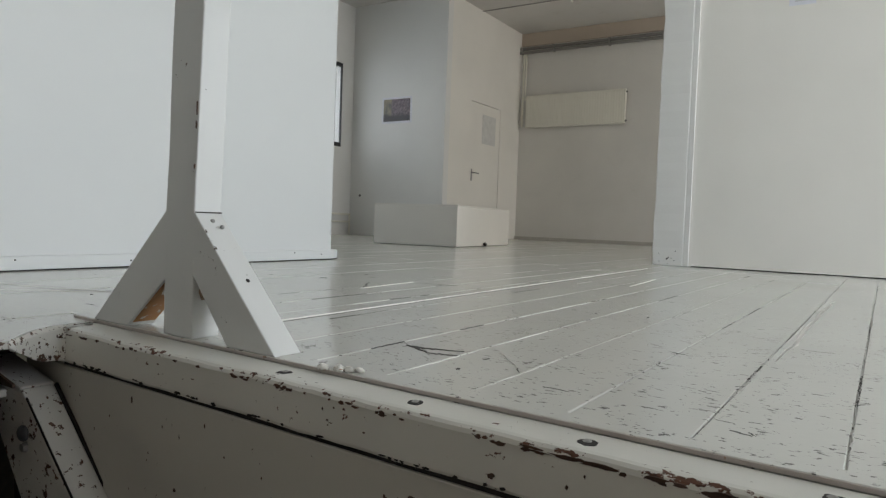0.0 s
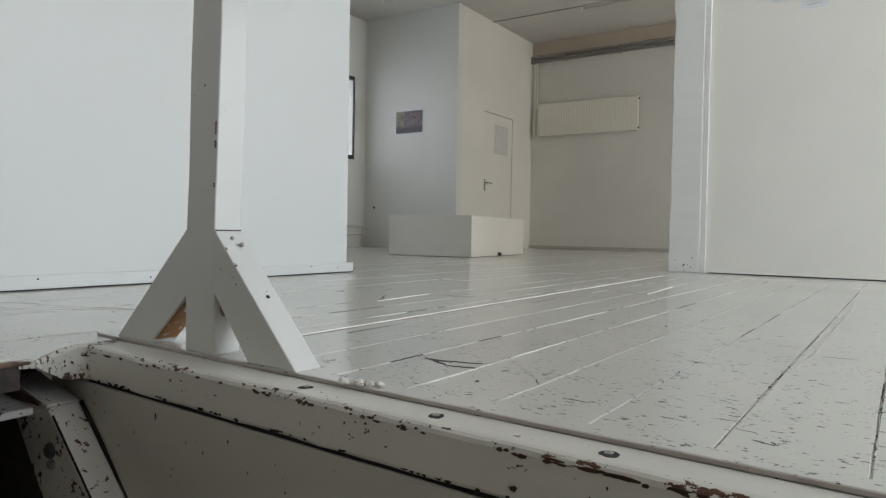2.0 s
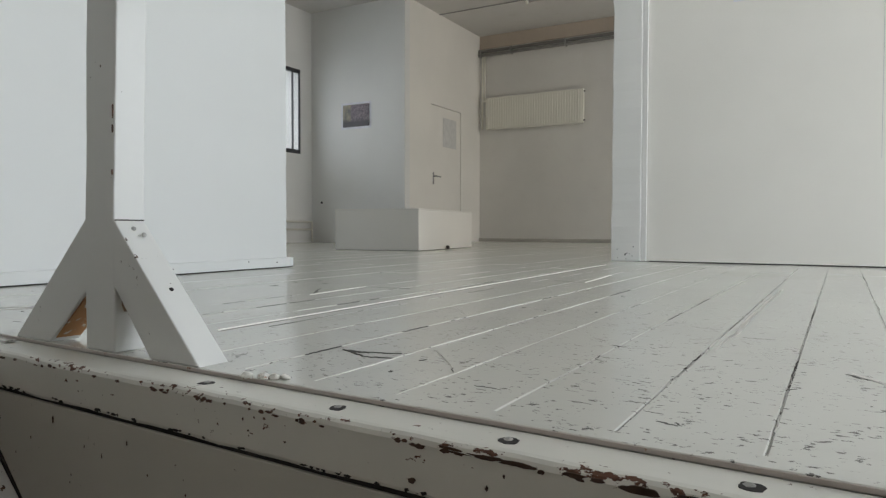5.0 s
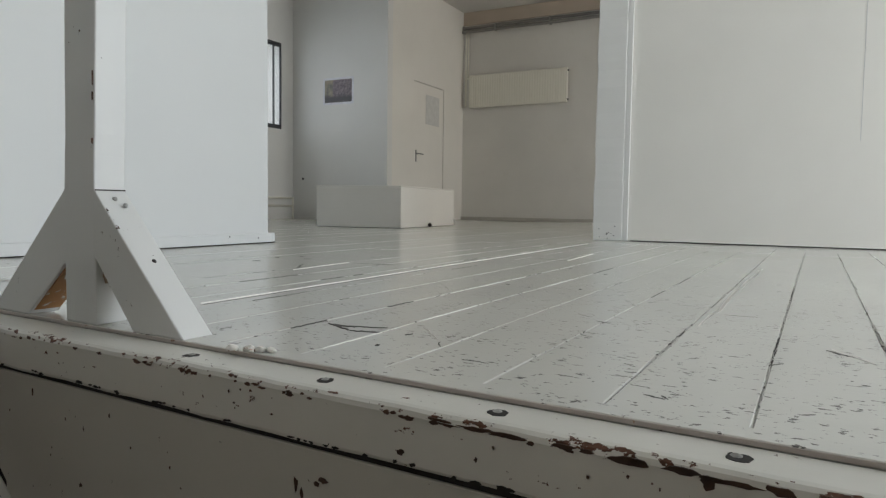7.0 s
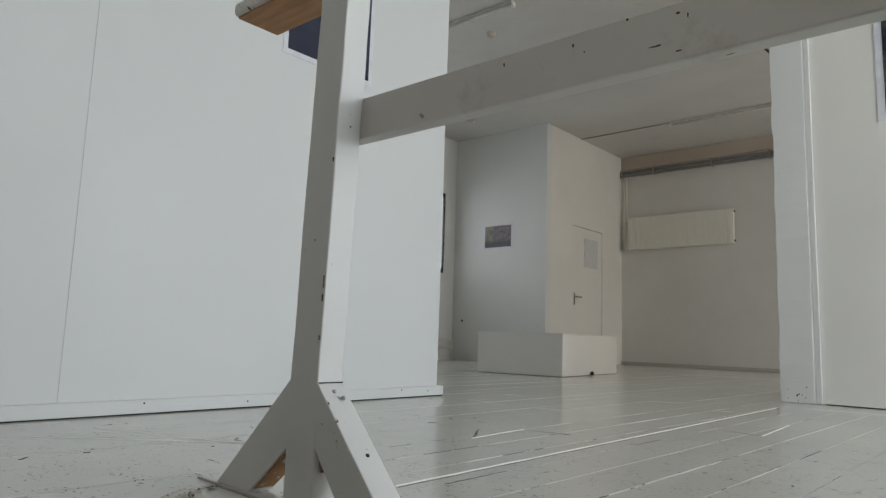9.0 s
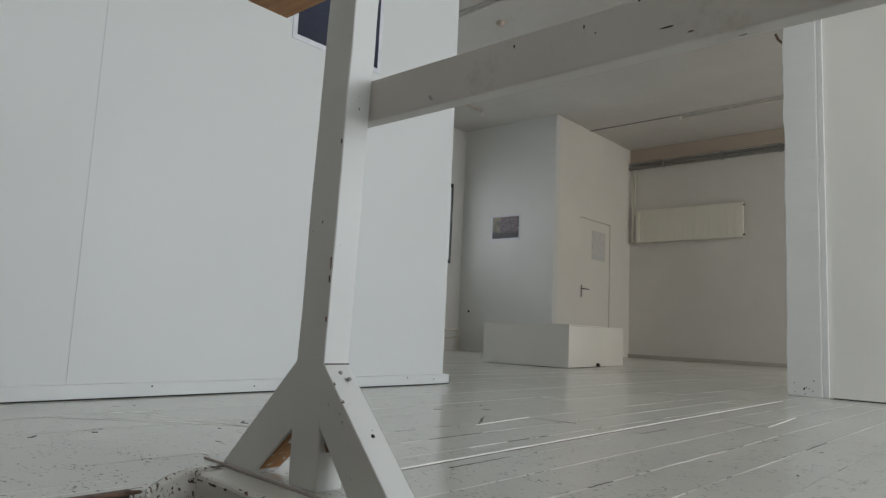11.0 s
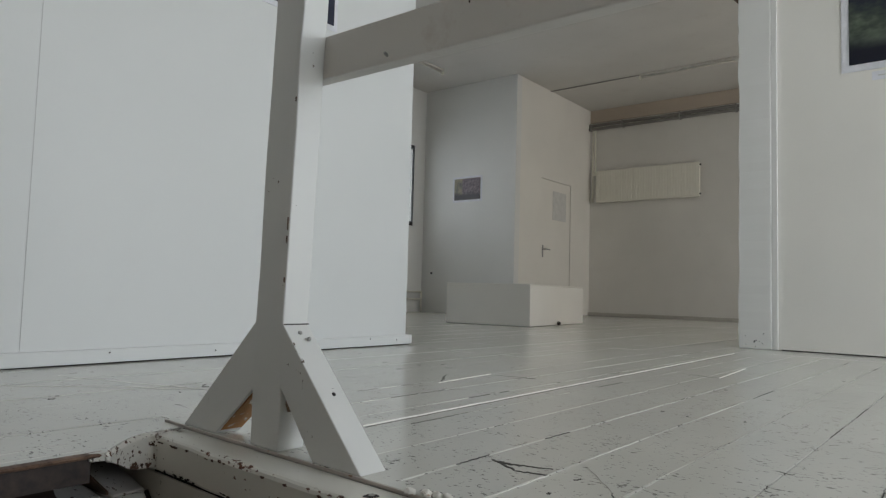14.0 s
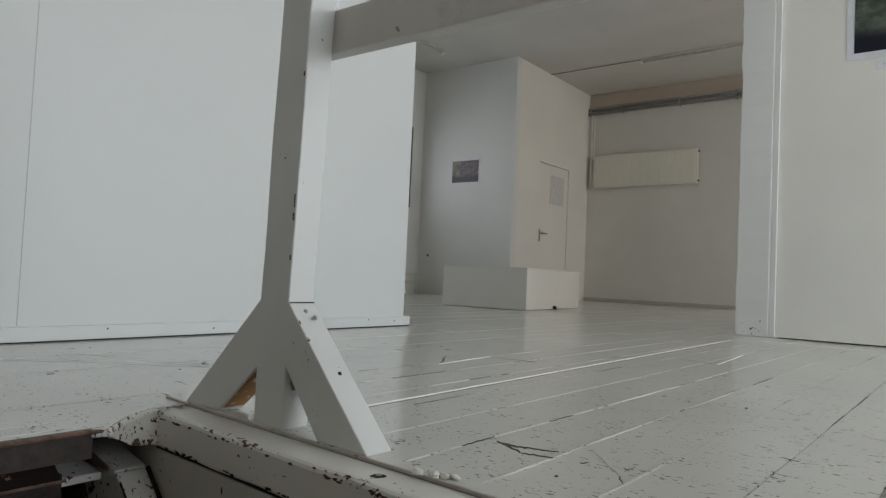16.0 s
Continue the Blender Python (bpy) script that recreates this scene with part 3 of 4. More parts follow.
for dx, z in ((0.012, 0.208), (0.028, 0.198)):
    bm = bmesh.new()
    bmesh.ops.create_uvsphere(bm, u_segments=10, v_segments=6, radius=0.004, matrix=pose(PX1 + dx + 0.003, 1.216 + dx * 0.5, z))
    under(part("screw", bm, STEEL, None, "screw head", True), railing)

under(boxpart("joint_line", (PX1 + 0.0004, PX1 + 0.0022, PY0 + 0.002, PY1 - 0.001, ZT - 0.001, ZT + 0.0012), SCRATCHD, None, 0, "dirty line above the brace"), railing)
for x, y, r in ((PX1 + 0.106, 1.226, 0.0042), (PX1 + 0.06, 1.206, 0.0015)):
    bm = bmesh.new()
    bmesh.ops.create_uvsphere(bm, u_segments=10, v_segments=6, radius=r, matrix=pose(x, y, ZT - (x - PX1) * 1.03 - 0.0015))
    under(part("nail_hole", bm, DARKGAP, None, "dark nail hole"), railing)
for i in range(9):
    r = random.Random(620 + i)
    f = r.uniform(0.08, 0.95)
    flake("chip", PX1 + 0.210 * f - 0.002, PY0 + 0.0016, ZT - 0.2165 * f - 0.001, r.uniform(0.0012, 0.003), r.uniform(0.0015, 0.004), SCRATCHD, railing, 640 + i)

PLACE["now"] = Matrix()

# ---------------------------------------------------------------- the far room
plinth = empty("plinth", (-3.5, 6.4, 0))
tagged(plinth, "low cream-white painted plinth box standing on the floor", "plinth")
bm = bmesh.new()
box_bm(bm, 0, 0.895, 0, 1.37, 0.004, 0.378, 0.004)
bmesh.ops.rotate(bm, verts=bm.verts[:], cent=(0, 0, 0), matrix=Matrix.Rotation(radians(6.3), 3, "Z"))
bmesh.ops.translate(bm, verts=bm.verts[:], vec=(-3.957, 5.661, 0))
under(part("body", bm, CREAM, None), plinth)
bm = bmesh.new()
box_bm(bm, 0, 0.895, 0, 1.37, 0.3782, 0.392, 0.004, 3)
bmesh.ops.rotate(bm, verts=bm.verts[:], cent=(0, 0, 0), matrix=Matrix.Rotation(radians(6.3), 3, "Z"))
bmesh.ops.translate(bm, verts=bm.verts[:], vec=(-3.957, 5.661, 0))
under(part("top_board", bm, CREAM, None), plinth)
bm = bmesh.new()
bmesh.ops.create_icosphere(bm, subdivisions=1, radius=0.022, matrix=pose(-3.118, 6.40, 0.02))
under(part("nick", bm, SCRATCHD, None, "dark broken nick at the foot"), plinth)

# radiator
radiator = empty("radiator", (-3.8, FAR, 1.8))
tagged(radiator, "cream-white ribbed panel radiator hung high on the wall", "radiator")
RX0, RX1, RZ0, RZ1, RF = -4.62, -3.0, 1.80, 2.31, FAR - 0.11
bm = bmesh.new()
box_bm(bm, RX0, RX1, RF + 0.012, FAR - 0.035, RZ0, RZ1, 0.006)
under(part("panel", bm, RADP, None), radiator)
count = 38
for i in range(count):
    x = RX0 + 0.045 + (RX1 - RX0 - 0.09) * i / (count - 1)
    bm = bmesh.new()
    box_bm(bm, x - 0.0175, x + 0.0175, RF + 0.007, RF + 0.014, RZ0 + 0.02, RZ1 - 0.02, 0.004, 1)
    part("rib", bm, RADP, bpy.data.objects["panel"])
for x in (RX0 + 0.25, RX1 - 0.25):
    under(boxpart("bracket", (x - 0.02, x + 0.02, FAR - 0.036, FAR, RZ0 + 0.05, RZ1 - 0.05), STEEL, None, 0.002), radiator)
for z in (RZ0 + 0.04, RZ1 - 0.04):
    bm = bmesh.new()
    tube_bm(bm, (RX1 - 0.002, FAR - 0.07, z), (RX1 + 0.02, FAR - 0.07, z), 0.012)
    under(part("plug", bm, DARKM, None, "dark end plug"), radiator)
bm = bmesh.new()
tube_bm(bm, (RX0 + 0.002, FAR - 0.07, RZ1 - 0.05), (RX0 - 0.045, FAR - 0.07, RZ1 - 0.05), 0.016)
under(part("valve", bm, RADP, None, "white radiator valve"), radiator)

pipes = empty("heating_pipe", (-3.0, FAR, 3.0))
tagged(pipes, "grey heating pipes along the top of the wall", "pipe")
for z, y in ((3.072, FAR - 0.045), (3.012, FAR - 0.055)):
    bm = bmesh.new()
    tube_bm(bm, (-4.79, y, z - 0.0), (EAST, y, z), 0.024, 14)
    under(part("pipe", bm, PIPEP, None, "", True), pipes)
for x in (-4.66, -4.70):
    bm = bmesh.new()
    tube_bm(bm, (x, FAR - 0.05, 3.03), (x, FAR - 0.05, 2.27 if x > -4.69 else 1.82), 0.013)
    under(part("drop_pipe", bm, RADP, None, "", True), pipes)
for x in (-4.74, -4.2, -3.3, -2.5):
    under(boxpart("clamp", (x - 0.012, x + 0.012, FAR - 0.085, FAR - 0.001, 2.985, 3.10), PIPEP, None, 0.002), pipes)

low = empty("low_heating_pipe", (WEST + 0.05, 7.6, 0.2))
tagged(low, "white heating pipes low along the outer wall", "pipe")
for z in (0.30, 0.19):
    bm = bmesh.new()
    tube_bm(bm, (WEST + 0.05, 2.0, z), (WEST + 0.05, BY - 0.06, z), 0.014)
    under(part("pipe", bm, RADP, None, "", True), low)
bm = bmesh.new()
tube_bm(bm, (WEST + 0.05, BY - 0.06, 0.0), (WEST + 0.05, BY - 0.06, 0.31), 0.014)
under(part("riser_pipe", bm, RADP, None, "", True), low)

# door
door = empty("door_1", (BX, DY0, 0))
structure(door, "closed flush white door with a small pane and lever handle", "door")
under(boxpart("leaf", (BX - 0.045, BX - 0.006, DY0 + 0.004, DY1 - 0.007, 0.008, DTOP - 0.008), CREAM, None, 0.002), door)
under(boxpart("frame", (BX - 0.12, BX - 0.05, DY0, DY1, 0.0, DTOP), GAP, None, 0.0, "dark gap behind the leaf"), door)
(boxpart("pane", (BX - 0.006, BX - 0.002, 9.22, 9.63, 1.42, 1.85), PANE, bpy.data.objects["leaf"], 0.001, "clouded glass pane"))
boxpart("handle_plate", (BX - 0.006, BX + 0.002, 8.925, 8.955, 0.85, 1.02), STEEL, bpy.data.objects["leaf"], 0.002, "steel handle plate")
bm = bmesh.new()
tube_bm(bm, (BX, 8.94, 0.965), (BX + 0.055, 8.94, 0.965), 0.009)
tube_bm(bm, (BX + 0.05, 8.935, 0.965), (BX + 0.05, 9.06, 0.962), 0.009)
part("lever", bm, STEEL, bpy.data.objects["leaf"], "steel lever handle")

# window in the outer wall
window = empty("window_1", (WEST - 0.2, 6.9, 1.27))
structure(window, "dark-framed window with a bright sky outside", "window")
WY0, WY1, WZ0, WZ1, WX = 3.4, 7.93, 1.27, 2.47, WEST - 0.004
for dims in ((WX - 0.05, WX, WY0, WY1, WZ0, WZ0 + 0.06), (WX - 0.05, WX, WY0, WY1, WZ1 - 0.05, WZ1), (WX - 0.05, WX, WY0, WY0 + 0.05, WZ0 + 0.06, WZ1 - 0.05),
             (WX - 0.03, WX, WY1 - 0.016, WY1, WZ0 + 0.06, WZ1 - 0.05), (WX - 0.03, WX, 7.775, 7.79, WZ0 + 0.06, WZ1 - 0.05)):
    under(boxpart("window_frame", dims, FRAMEP, None, 0.003), window)


m, n, l = nodes_of("window_glass")
n["Principled BSDF"].inputs["Transmission Weight"].default_value = 1.0
n["Principled BSDF"].inputs["Roughness"].default_value = 0.0
n["Principled BSDF"].inputs["IOR"].default_value = 1.1
for y0, y1 in ((WY0 + 0.05, 7.775), (7.79, WY1 - 0.016)):
    pane = under(boxpart("pane", (WX - 0.022, WX - 0.018, y0 - 0.004, y1 + 0.004, WZ0 + 0.05, WZ1 - 0.04), m, None, 0, "clear window pane"), window)
    pane.visible_shadow = False
m, n, l = nodes_of("bright_sky")
em = n.new("ShaderNodeEmission")
em.inputs["Color"].default_value, em.inputs["Strength"].default_value = (0.93, 0.96, 1, 1), 1.6
l.new(em.outputs[0], n["Material Output"].inputs["Surface"])
structure(boxpart("backdrop", (-9.1, -9.0, 0.0, 22.0, 0.3, 9.0), m, None, 0), "plain bright overcast sky outside the window", "backdrop")


# ---------------------------------------------------------------- photographs
def picture_mat(name, base, tints, scale, seed):
    m, n, l = nodes_of(name)
    co = n.new("ShaderNodeTexCoord").outputs["Object"]
    b = n["Principled BSDF"]
    f = noise_tex(n, l, co, scale, 5, 0.7, (1, 1, 1.7))
    r = n.new("ShaderNodeValToRGB")
    els = r.color_ramp.elements
    els[0].position, els[0].color = 0.32, rgba(base)
    els[1].position, els[1].color = 0.72, rgba(tints[-1])
    for i, c in enumerate(tints[:-1]):
        e = els.new(0.42 + 0.1 * i)
        e.color = rgba(c)
    l.new(f, r.inputs[0])
    sep = n.new("ShaderNodeSeparateXYZ")
    l.new(co, sep.inputs[0])
    up = ramp(n, l, math_node(n, l, "ADD", sep.outputs["Z"], seed[0]), seed[1], seed[2])
    l.new(mix(n, l, up, rgba(base), r.outputs[0]), b.inputs["Base Color"])
    b.inputs["Roughness"].default_value = 0.3
    return m


def violet_print():
    m, n, l = nodes_of("photo_violet")
    co = n.new("ShaderNodeTexCoord").outputs["Object"]
    sep = n.new("ShaderNodeSeparateXYZ")
    l.new(co, sep.inputs[0])
    grain = noise_tex(n, l, co, 24, 6, 0.75)
    crowd = mix(n, l, ramp(n, l, grain, 0.36, 0.66), (0.012, 0.008, 0.014, 1), (0.27, 0.20, 0.23, 1))
    pale = mix(n, l, ramp(n, l, noise_tex(n, l, co, 9, 3), 0.35, 0.65), (0.07, 0.065, 0.06, 1), (0.34, 0.29, 0.19, 1))
    side = ramp(n, l, math_node(n, l, "ADD", sep.outputs["X"], 0.5), 0.40, 0.42)
    both = mix(n, l, side, pale, crowd)
    lower = ramp(n, l, math_node(n, l, "ADD", math_node(n, l, "ADD", sep.outputs["Z"], 0.5), math_node(n, l, "MULTIPLY", grain, 0.06)), 0.44, 0.49)
    l.new(mix(n, l, lower, (0.02, 0.013, 0.02, 1), both), n["Principled BSDF"].inputs["Base Color"])
    n["Principled BSDF"].inputs["Roughness"].default_value = 0.35
    return m


PIC1 = violet_print()
PIC2 = picture_mat("photo_night", (0.006, 0.008, 0.02), [(0.012, 0.016, 0.035), (0.06, 0.08, 0.06), (0.30, 0.36, 0.27)], 1.4, (0.5, 0.30, 0.42))
PIC3 = picture_mat("photo_blue", (0.012, 0.015, 0.04), [(0.015, 0.02, 0.05), (0.02, 0.027, 0.06), (0.035, 0.045, 0.08)], 3, (0.5, 0.1, 0.3))


def photo(label, m, wide, high, border, pic):
    ob = empty("photograph")
    ob.matrix_world = m
    tagged(ob, label, "photograph")
    part("sheet", box_of(-wide / 2, wide / 2, 0.0, 0.003, -high / 2, high / 2), PAPER, ob, "white paper border")
    part("print", box_of(-wide / 2 + border, wide / 2 - border, -0.003, -0.0005, -high / 2 + border, high / 2 - border), pic, ob)
    return ob


def box_of(*dims):
    bm = bmesh.new()
    box_bm(bm, *dims)
    return bm


photo("small violet-toned photograph pinned to the wall", pose(-5.58, BY - 0.004, 1.79), 0.52, 0.37, 0.03, PIC1)
photo("dark green and blue photograph with white border", pose(0.03, 4.895, 1.95), 1.02, 0.64, 0.04, PIC2)
photo("dark blue photograph with white border", pose(-2.356, 2.39, 1.93, 0, 0, 90), 0.54, 0.74, 0.025, PIC3)

# ceiling lamps and cable
def batten(x0, x1, y0, y1, label):
    lamp = empty("ceiling_lamp", ((x0 + x1) / 2, (y0 + y1) / 2, CEIL))
    tagged(lamp, label, "lamp", "battens on the ceiling")
    along_x = x1 - x0 > y1 - y0
    under(boxpart("housing", (x0, x1, y0, y1, CEIL - 0.028, CEIL - 0.0005), FITTING, None, 0.004), lamp)
    bm = bmesh.new()
    c = ((x0 + x1) / 2, (y0 + y1) / 2)
    if along_x:
        tube_bm(bm, (x0 + 0.03, c[1], CEIL - 0.045), (x1 - 0.03, c[1], CEIL - 0.045), 0.013)
    else:
        tube_bm(bm, (c[0], y0 + 0.03, CEIL - 0.045), (c[0], y1 - 0.03, CEIL - 0.045), 0.013)
    under(part("tube", bm, FITTING, None, "unlit greyish tube", True), lamp)
    for f in (0, 1):
        if along_x:
            e = x0 + (x1 - x0) * f
            under(boxpart("socket", (e - 0.012, e + 0.012, c[1] - 0.02, c[1] + 0.02, CEIL - 0.066, CEIL - 0.0285), RADP, None, 0.003), lamp)
        else:
            e = y0 + (y1 - y0) * f
            under(boxpart("socket", (c[0] - 0.02, c[0] + 0.02, e - 0.012, e + 0.012, CEIL - 0.066, CEIL - 0.0285), RADP, None, 0.003), lamp)
    return lamp


batten(-3.40, -1.9, 9.07, 9.13, "thin white fluorescent batten on the ceiling, switched off")
batten(-4.9, -3.2, 5.05, 5.11, "thin white fluorescent batten on the ceiling, switched off")
batten(-5.56, -5.50, 5.9, 7.46, "thin white fluorescent batten on the ceiling, switched off")
bm = bmesh.new()
tube_bm(bm, (-4.77, 9.10, CEIL - 0.008), (-3.41, 9.10, CEIL - 0.008), 0.008, 8)
tagged(finish("cable_duct", bm, PIPEP), "thin grey cable along the ceiling", "cable")
bm = bmesh.new()
bmesh.ops.create_cone(bm, cap_ends=True, segments=20, radius1=0.03, radius2=0.05, depth=0.04, matrix=pose(-3.75, 5.48, CEIL - 0.0205))
tagged(finish("smoke_detector", bm, BEIGE), "small round beige ceiling box", "detector")

# dark gaps under the baseboards
structure(boxpart("trim", (-2.357, -2.337, SOUTH, 3.27, 0.0004, 0.0034), DARKGAP, None, 0), "dark gap under the baseboard", "joint")
structure(boxpart("trim", (-0.80, EAST, 4.8615, 4.8645, 0.0004, 0.006), DARKGAP, None, 0), "dark gap along the foot of the wall", "joint")
for i in range(9):
    r = random.Random(500 + i)
    x, z, s = r.uniform(-1.03, -0.87), 0.012 + 0.09 * r.random() ** 2, r.uniform(0.002, 0.006)
    bm = bmesh.new()
    bmesh.ops.create_icosphere(bm, subdivisions=1, radius=s, matrix=pose(x, 4.8745, z))
    for v in bm.verts:
        v.co.y = 4.8745 + (v.co.y - 4.8745) * 0.12
    part("chip", bm, DARKM, bpy.data.objects["pillar"], "dark chip in the plaster")

# small things on the walls
tagged(boxpart("caption_card", (-0.33, -0.19, 4.896, 4.899, 1.565, 1.615), PAPER, None, 0), "small white caption card under the photograph", "card")
o = boxpart("caption_bar", (-0.30, -0.22, 4.8945, 4.8958, 1.587, 1.593), HAIR, bpy.data.objects["caption_card"], 0)
bm = bmesh.new()
tube_bm(bm, (-6.20, BY - 0.012, 0.58), (-6.20, BY - 0.0005, 0.58), 0.016)
tagged(finish("wall_plug", bm, DARKM), "small dark round plug in the wall", "plug")
bm = bmesh.new()
tube_bm(bm, (-1.046, 4.90, 2.20), (-1.075, 4.90, 2.235), 0.008)
tube_bm(bm, (-1.075, 4.90, 2.235), (-1.09, 4.90, 2.275), 0.008)
tagged(finish("wall_hook", bm, BROWN), "small brown hook on the pillar", "hook")
bm = bmesh.new()
tube_bm(bm, (-0.675, 1.252, 0.687), (-0.675, 1.260, 0.683), 0.0027, 8)
o = under(part("screw", bm, STEEL, None, "small screw in the rail"), railing)
for i, (x, z, w, hgt) in enumerate(((-0.202, 0.701, 0.003, 0.002), (-0.346, 0.698, 0.0015, 0.004), (-0.231, 0.666, 0.012, 0.0012), (-0.329, 0.685, 0.0015, 0.0015),
                                     (-0.268, 0.712, 0.002, 0.002), (-0.46, 0.70, 0.0015, 0.003), (-0.19, 0.695, 0.001, 0.004))):
    flake("crack", x * 1.075 - 0.009, 1.2583, z * 1.075 - 0.0176, w, hgt, SCRATCHD, None, 240 + i).parent = RAIL
for i, z in enumerate((0.30, 0.37, 0.40, 0.62)):
    flake("chip", PX1 - 0.003 + 0.016 * (z - 0.22), rim(PX1) + 0.0012 + 0.016 * (z - 0.22), z, 0.0008, 0.005 + 0.004 * (i % 3), BARE, railing, 260 + i)
for y in (0.9, 1.62, 2.05, 2.5, 2.95, 3.15):
    bm = bmesh.new()
    bmesh.ops.create_uvsphere(bm, u_segments=8, v_segments=5, radius=0.0035, matrix=pose(-2.335, y, 0.03 + 0.01 * math.sin(y * 9)))
    part("nail", bm, DARKM, baseboard, "dark nail head")


# splinters, ridges and scratches of the floor
def streak(points, wide, material, high=0.0003, name="scratch"):
    bm = bmesh.new()
    rows = []
    k = len(points)
    for i, p in enumerate(points):
        q = Vector(points[min(i + 1, k - 1)]) - Vector(points[max(i - 1, 0)])
        side = Vector((-q.y, q.x)).normalized() * wide * (0.25 + 0.75 * math.sin(math.pi * (i + 0.5) / k)) * (0.7 + 0.5 * abs(noise.noise((p[0] * 60, p[1] * 60, 0))))
        rows.append([bm.verts.new((p[0] + side.x * f, p[1] + side.y * f, z)) for f, z in ((-1, -0.001), (-0.6, high), (0.6, high), (1, -0.001))])
    for a, c in zip(rows, rows[1:]):
        for i in range(3):
            bm.faces.new((a[i], a[i + 1], c[i + 1], c[i]))
    bmesh.ops.recalc_face_normals(bm, faces=bm.faces[:])
    return part(name, bm, material, floor)


def wander(x0, y0, x1, y1, steps, jitter, seed):
    r = random.Random(seed)
    return [(x0 + (x1 - x0) * i / steps + r.uniform(-jitter, jitter), y0 + (y1 - y0) * i / steps + r.uniform(-jitter, jitter)) for i in range(steps + 1)]


SCRATCH = plain("bared_dark_wood", (0.07, 0.066, 0.06), 0.8)
SCUFF = plain("grey_scuff", (0.575, 0.56, 0.52), 0.3)
streak(wander(-0.556, 1.430, -0.500, 1.430, 9, 0.003, 1), 0.007, SCRATCH)
streak(wander(-0.510, 1.432, -0.452, 1.450, 10, 0.003, 21), 0.0035, SCRATCH)
streak(wander(-0.545, 1.428, -0.488, 1.398, 10, 0.002, 2), 0.004, SCRATCH)
streak(wander(-0.488, 1.398, -0.436, 1.413, 8, 0.003, 3), 0.004, SCRATCH)
streak(wander(-0.405, 1.494, -0.321, 1.394, 10, 0.002, 4), 0.0007, SCUFF)
streak(wander(-0.321, 1.394, -0.304, 1.362, 5, 0.002, 22), 0.0012, SCRATCH)
streak(wander(0.006, 1.256, 0.030, 1.249, 5, 0.0015, 5), 0.005, SCRATCH)
streak(wander(-0.018, 1.293, 0.010, 1.289, 6, 0.002, 23), 0.0025, SCRATCH)
streak(wander(-0.242, 1.305, -0.200, 1.302, 7, 0.003, 6), 0.004, SCRATCH)
streak(wander(0.195, 1.640, 0.222, 1.607, 7, 0.004, 7), 0.005, SCRATCH)
streak(wander(0.200, 1.650, 0.250, 1.565, 10, 0.003, 24), 0.004, SCUFF)
streak(wander(0.030, 1.918, 0.085, 1.917, 8, 0.004, 25), 0.0045, SCRATCH)
streak(wander(-0.165, 1.706, -0.140, 1.699, 4, 0.002, 26), 0.006, SCRATCH)
streak(wander(0.005, 1.75, 0.040, 3.1, 18, 0.005, 8), 0.010, SCUFF, 0.0004, "scuff")
streak(wander(-1.237, 2.455, -1.084, 2.485, 8, 0.004, 9), 0.008, SCRATCH)
streak(wander(-0.799, 3.098, -0.639, 3.043, 8, 0.004, 10), 0.008, SCRATCH)
streak(wander(-1.36, 2.33, -1.24, 2.15, 8, 0.004, 27), 0.007, SCRATCH)
streak(wander(-1.238, 2.14, -1.262, 2.466, 12, 0.002, 28), 0.003, CREAM, 0.0018, "paint_ridge")
streak(wander(-2.0, 1.15, -1.35, 1.75, 14, 0.012, 11), 0.008, SCUFF, 0.0004, "scuff")
streak(wander(-2.1, 1.35, -1.25, 1.62, 14, 0.012, 12), 0.007, SCUFF, 0.0004, "scuff")
streak(wander(-0.914, 1.4756, -0.930, 4.35, 60, 0.0018, 13), 0.0034, CREAM, 0.0022, "paint_ridge")
streak(wander(-0.907, 1.4756, -0.923, 4.35, 60, 0.0022, 15), 0.0022, SCRATCH, 0.0003)
streak(wander(-0.639, 3.043, -0.664, 3.50, 14, 0.0015, 14), 0.003, CREAM, 0.002, "paint_ridge")
for i in range(46):
    r = random.Random(100 + i)
    x, y = r.uniform(-0.75, 0.75), 1.25 + 3.2 * r.random() ** 1.6
    streak(wander(x, y, x + r.uniform(-0.012, 0.012), y + r.uniform(-0.02, 0.02), 5, 0.003, i), r.uniform(0.001, 0.004), SCRATCH)
for i in range(40):
    r = random.Random(300 + i)
    x, y = r.uniform(-2.25, -1.2), r.uniform(0.7, 3.2)
    streak(wander(x, y, x + r.uniform(-0.02, 0.02), y + r.uniform(-0.03, 0.03), 5, 0.004, i), r.uniform(0.0015, 0.005), SCRATCH)

# crumbs of plaster on the edge strip
for i, (x, y, r) in enumerate(((-0.522, 1.166, 0.010), (-0.499, 1.176, 0.011), (-0.485, 1.180, 0.009), (-0.470, 1.186, 0.008), (-0.492, 1.170, 0.006))):
    bm = bmesh.new()
    r *= 0.72
    bmesh.ops.create_icosphere(bm, subdivisions=3, radius=r)
    for v in bm.verts:
        v.co *= 1 + 0.55 * noise.noise(v.co * 110 + Vector((i * 7, 0, 0))) + 0.25 * noise.noise(v.co * 330 + Vector((0, i * 5, 0)))
        v.co.z = max(v.co.z * 0.7, -r * 0.45)
        v.co.x *= 1.25
    o = finish("plaster_crumb", bm, CRUMB, None, "", True)
    o.location = (x, y + 0.006, 0.0045 + r * 0.5)
    tagged(o, "small lump of white plaster lying on the edge strip", "crumb", "crumbs of plaster")

PITCH, START, DRIFT = 0.141, -0.0225, 0.0205   # plank width, one joint, and how the joints drift along y
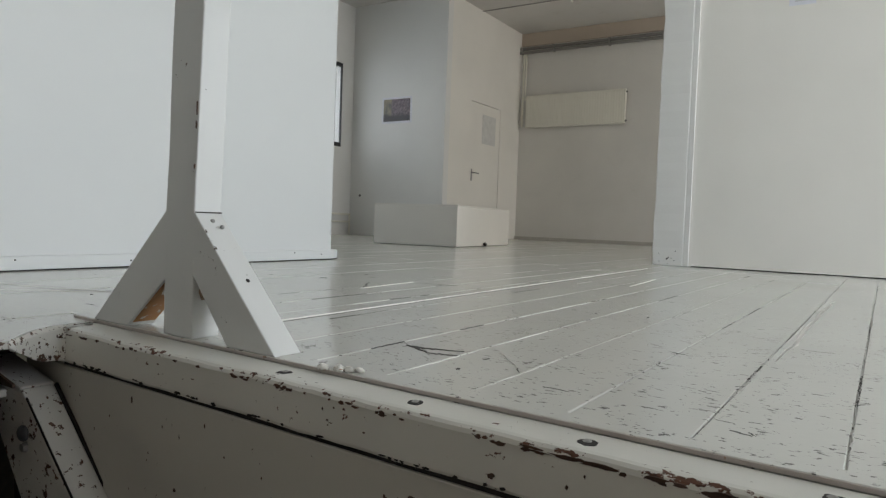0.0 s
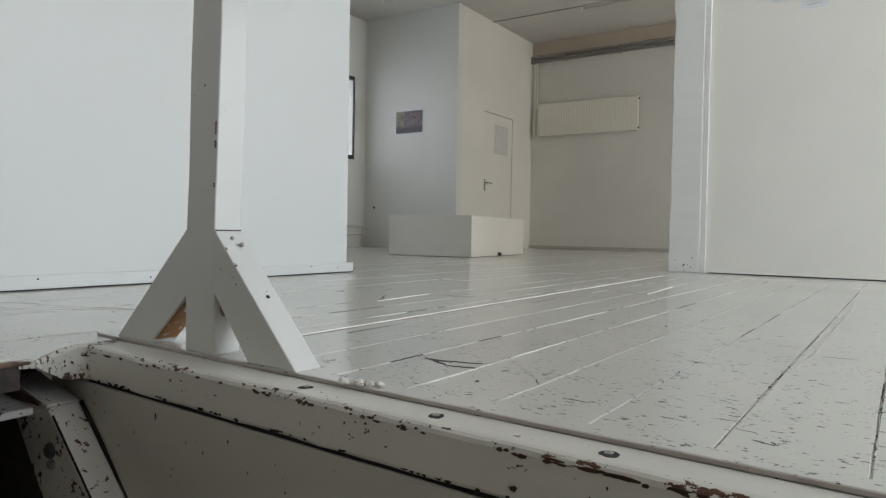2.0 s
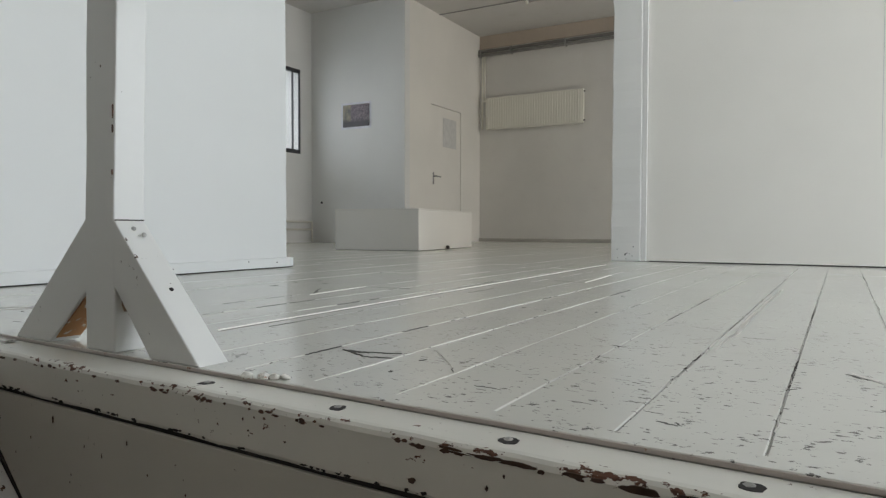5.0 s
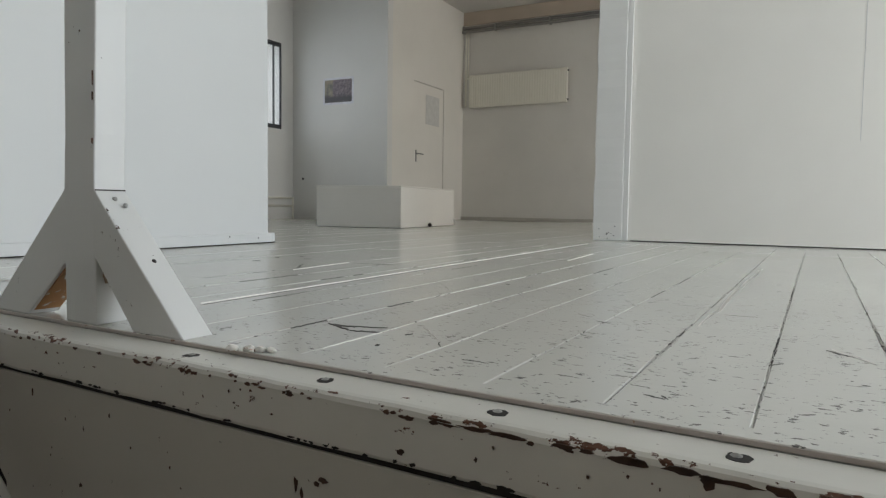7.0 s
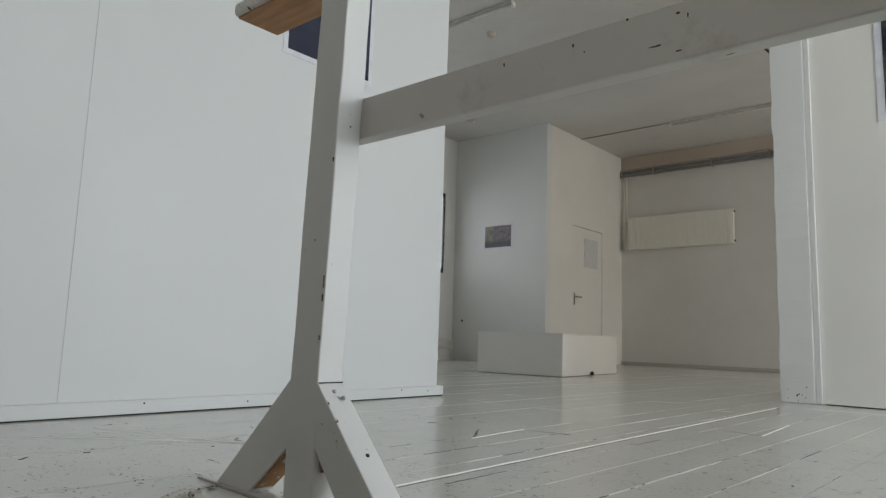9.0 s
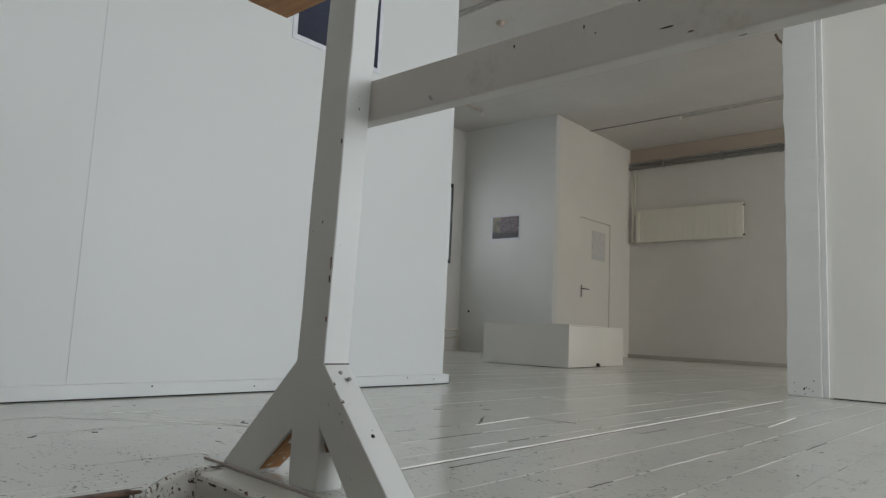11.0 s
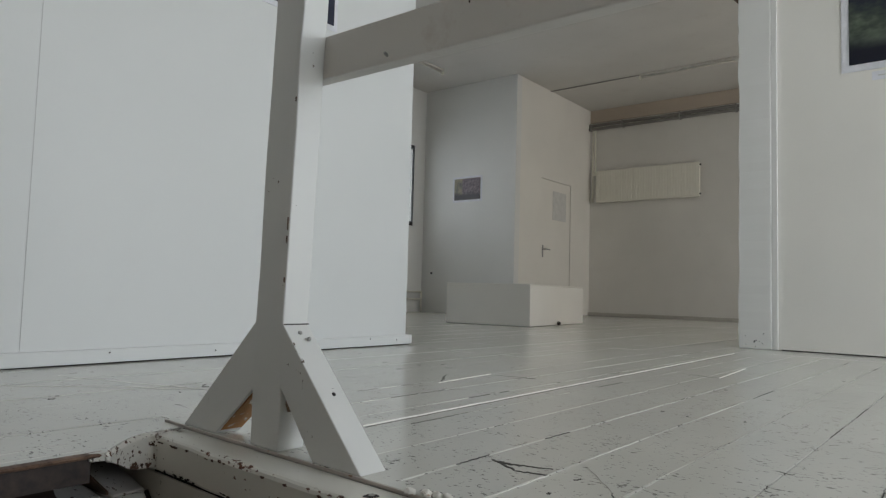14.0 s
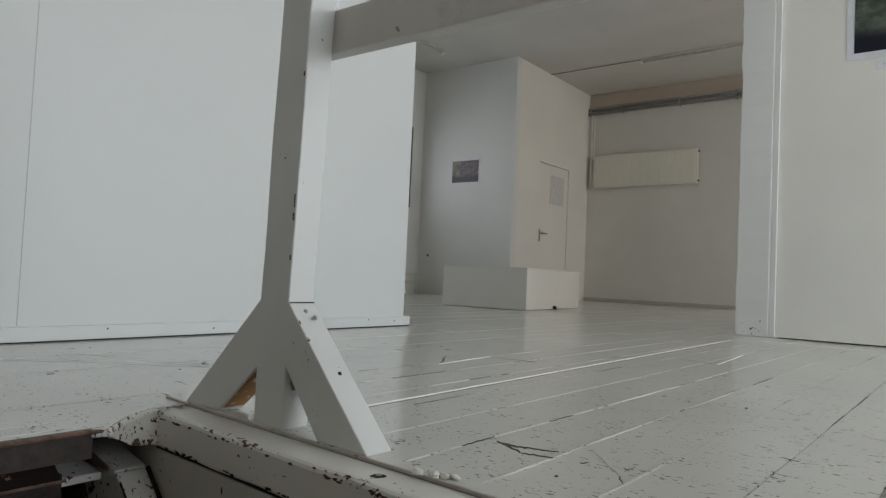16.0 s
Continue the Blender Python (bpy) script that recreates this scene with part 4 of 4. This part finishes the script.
# dirt and thick paint lying unevenly along the plank joints
for i in range(230):
    r = random.Random(7100 + i)
    x = START + PITCH * r.randint(-9, 6) + r.uniform(-0.002, 0.002)
    y = 1.25 + 2.9 * r.random() ** 1.3
    long = r.uniform(0.05, 0.30)
    if x < -2.2 or (x < -0.7 and y < 1.35):
        continue
    if i % 3:
        streak(wander(x + DRIFT * (y - 1.19), y, x + DRIFT * (y + long - 1.19), y + long, 14, 0.0016, 7300 + i), r.uniform(0.0007, 0.0018), (SCRATCH, GAP, GAP, GAP)[i % 4], 0.0005, "joint_dirt")
    else:
        streak(wander(x + 0.003 + DRIFT * (y - 1.19), y, x + 0.003 + DRIFT * (y + long - 1.19), y + long, 14, 0.0012, 7500 + i), r.uniform(0.0007, 0.0014), FLOORP, 0.0011, "paint_ridge")


# ---------------------------------------------------------------- floor planks, last
def plank(x0, x1, y0, y1):
    bm = bmesh.new()
    drop = random.uniform(-0.0010, 0.0003)
    box_bm(bm, x0 + 0.0008, x1 - 0.0008, y0 + 0.001, y1 - 0.001, -0.0044, drop, 0.0014 if x0 > -1.0 and y1 < 4.6 else 0.0004, 1)
    for v in bm.verts:
        v.co.x += DRIFT * (v.co.y - 1.19)
    return part("plank", bm, FLOORP, floor)


random.seed(3)
rng = random.Random(7)
edges = [START + PITCH * k for k in range(-46, 33)]
for a, b in zip(edges, edges[1:]):
    mid = (a + b) / 2
    if -1.26 < mid < -1.12:
        spans = [(SOUTH, 0.990), (1.236, FAR)]
    elif mid < -1.12:
        spans = [(SOUTH, FAR)]
    elif mid < HX1:
        spans = [(SOUTH, HY0), (rim(mid) + 0.022, FAR)]
        if mid < -1.0:
            a2 = HX0 - 0.022
            plank(a, a2, SOUTH, 0.990)
            spans = spans[1:]
    else:
        spans = [(SOUTH, FAR)]
    if mid > -0.85:
        cut = 4.50 if mid < -0.35 else 4.08
        spans = spans[:-1] + [(spans[-1][0], cut - 0.003), (cut + 0.003, FAR)]
    for lo, hi in spans:
        at = lo
        while at < hi - 0.05:
            end = min(hi, at + rng.uniform(2.6, 4.6))
            if hi - end < 0.6:
                end = hi
            plank(a, b, at, end)
            at = end
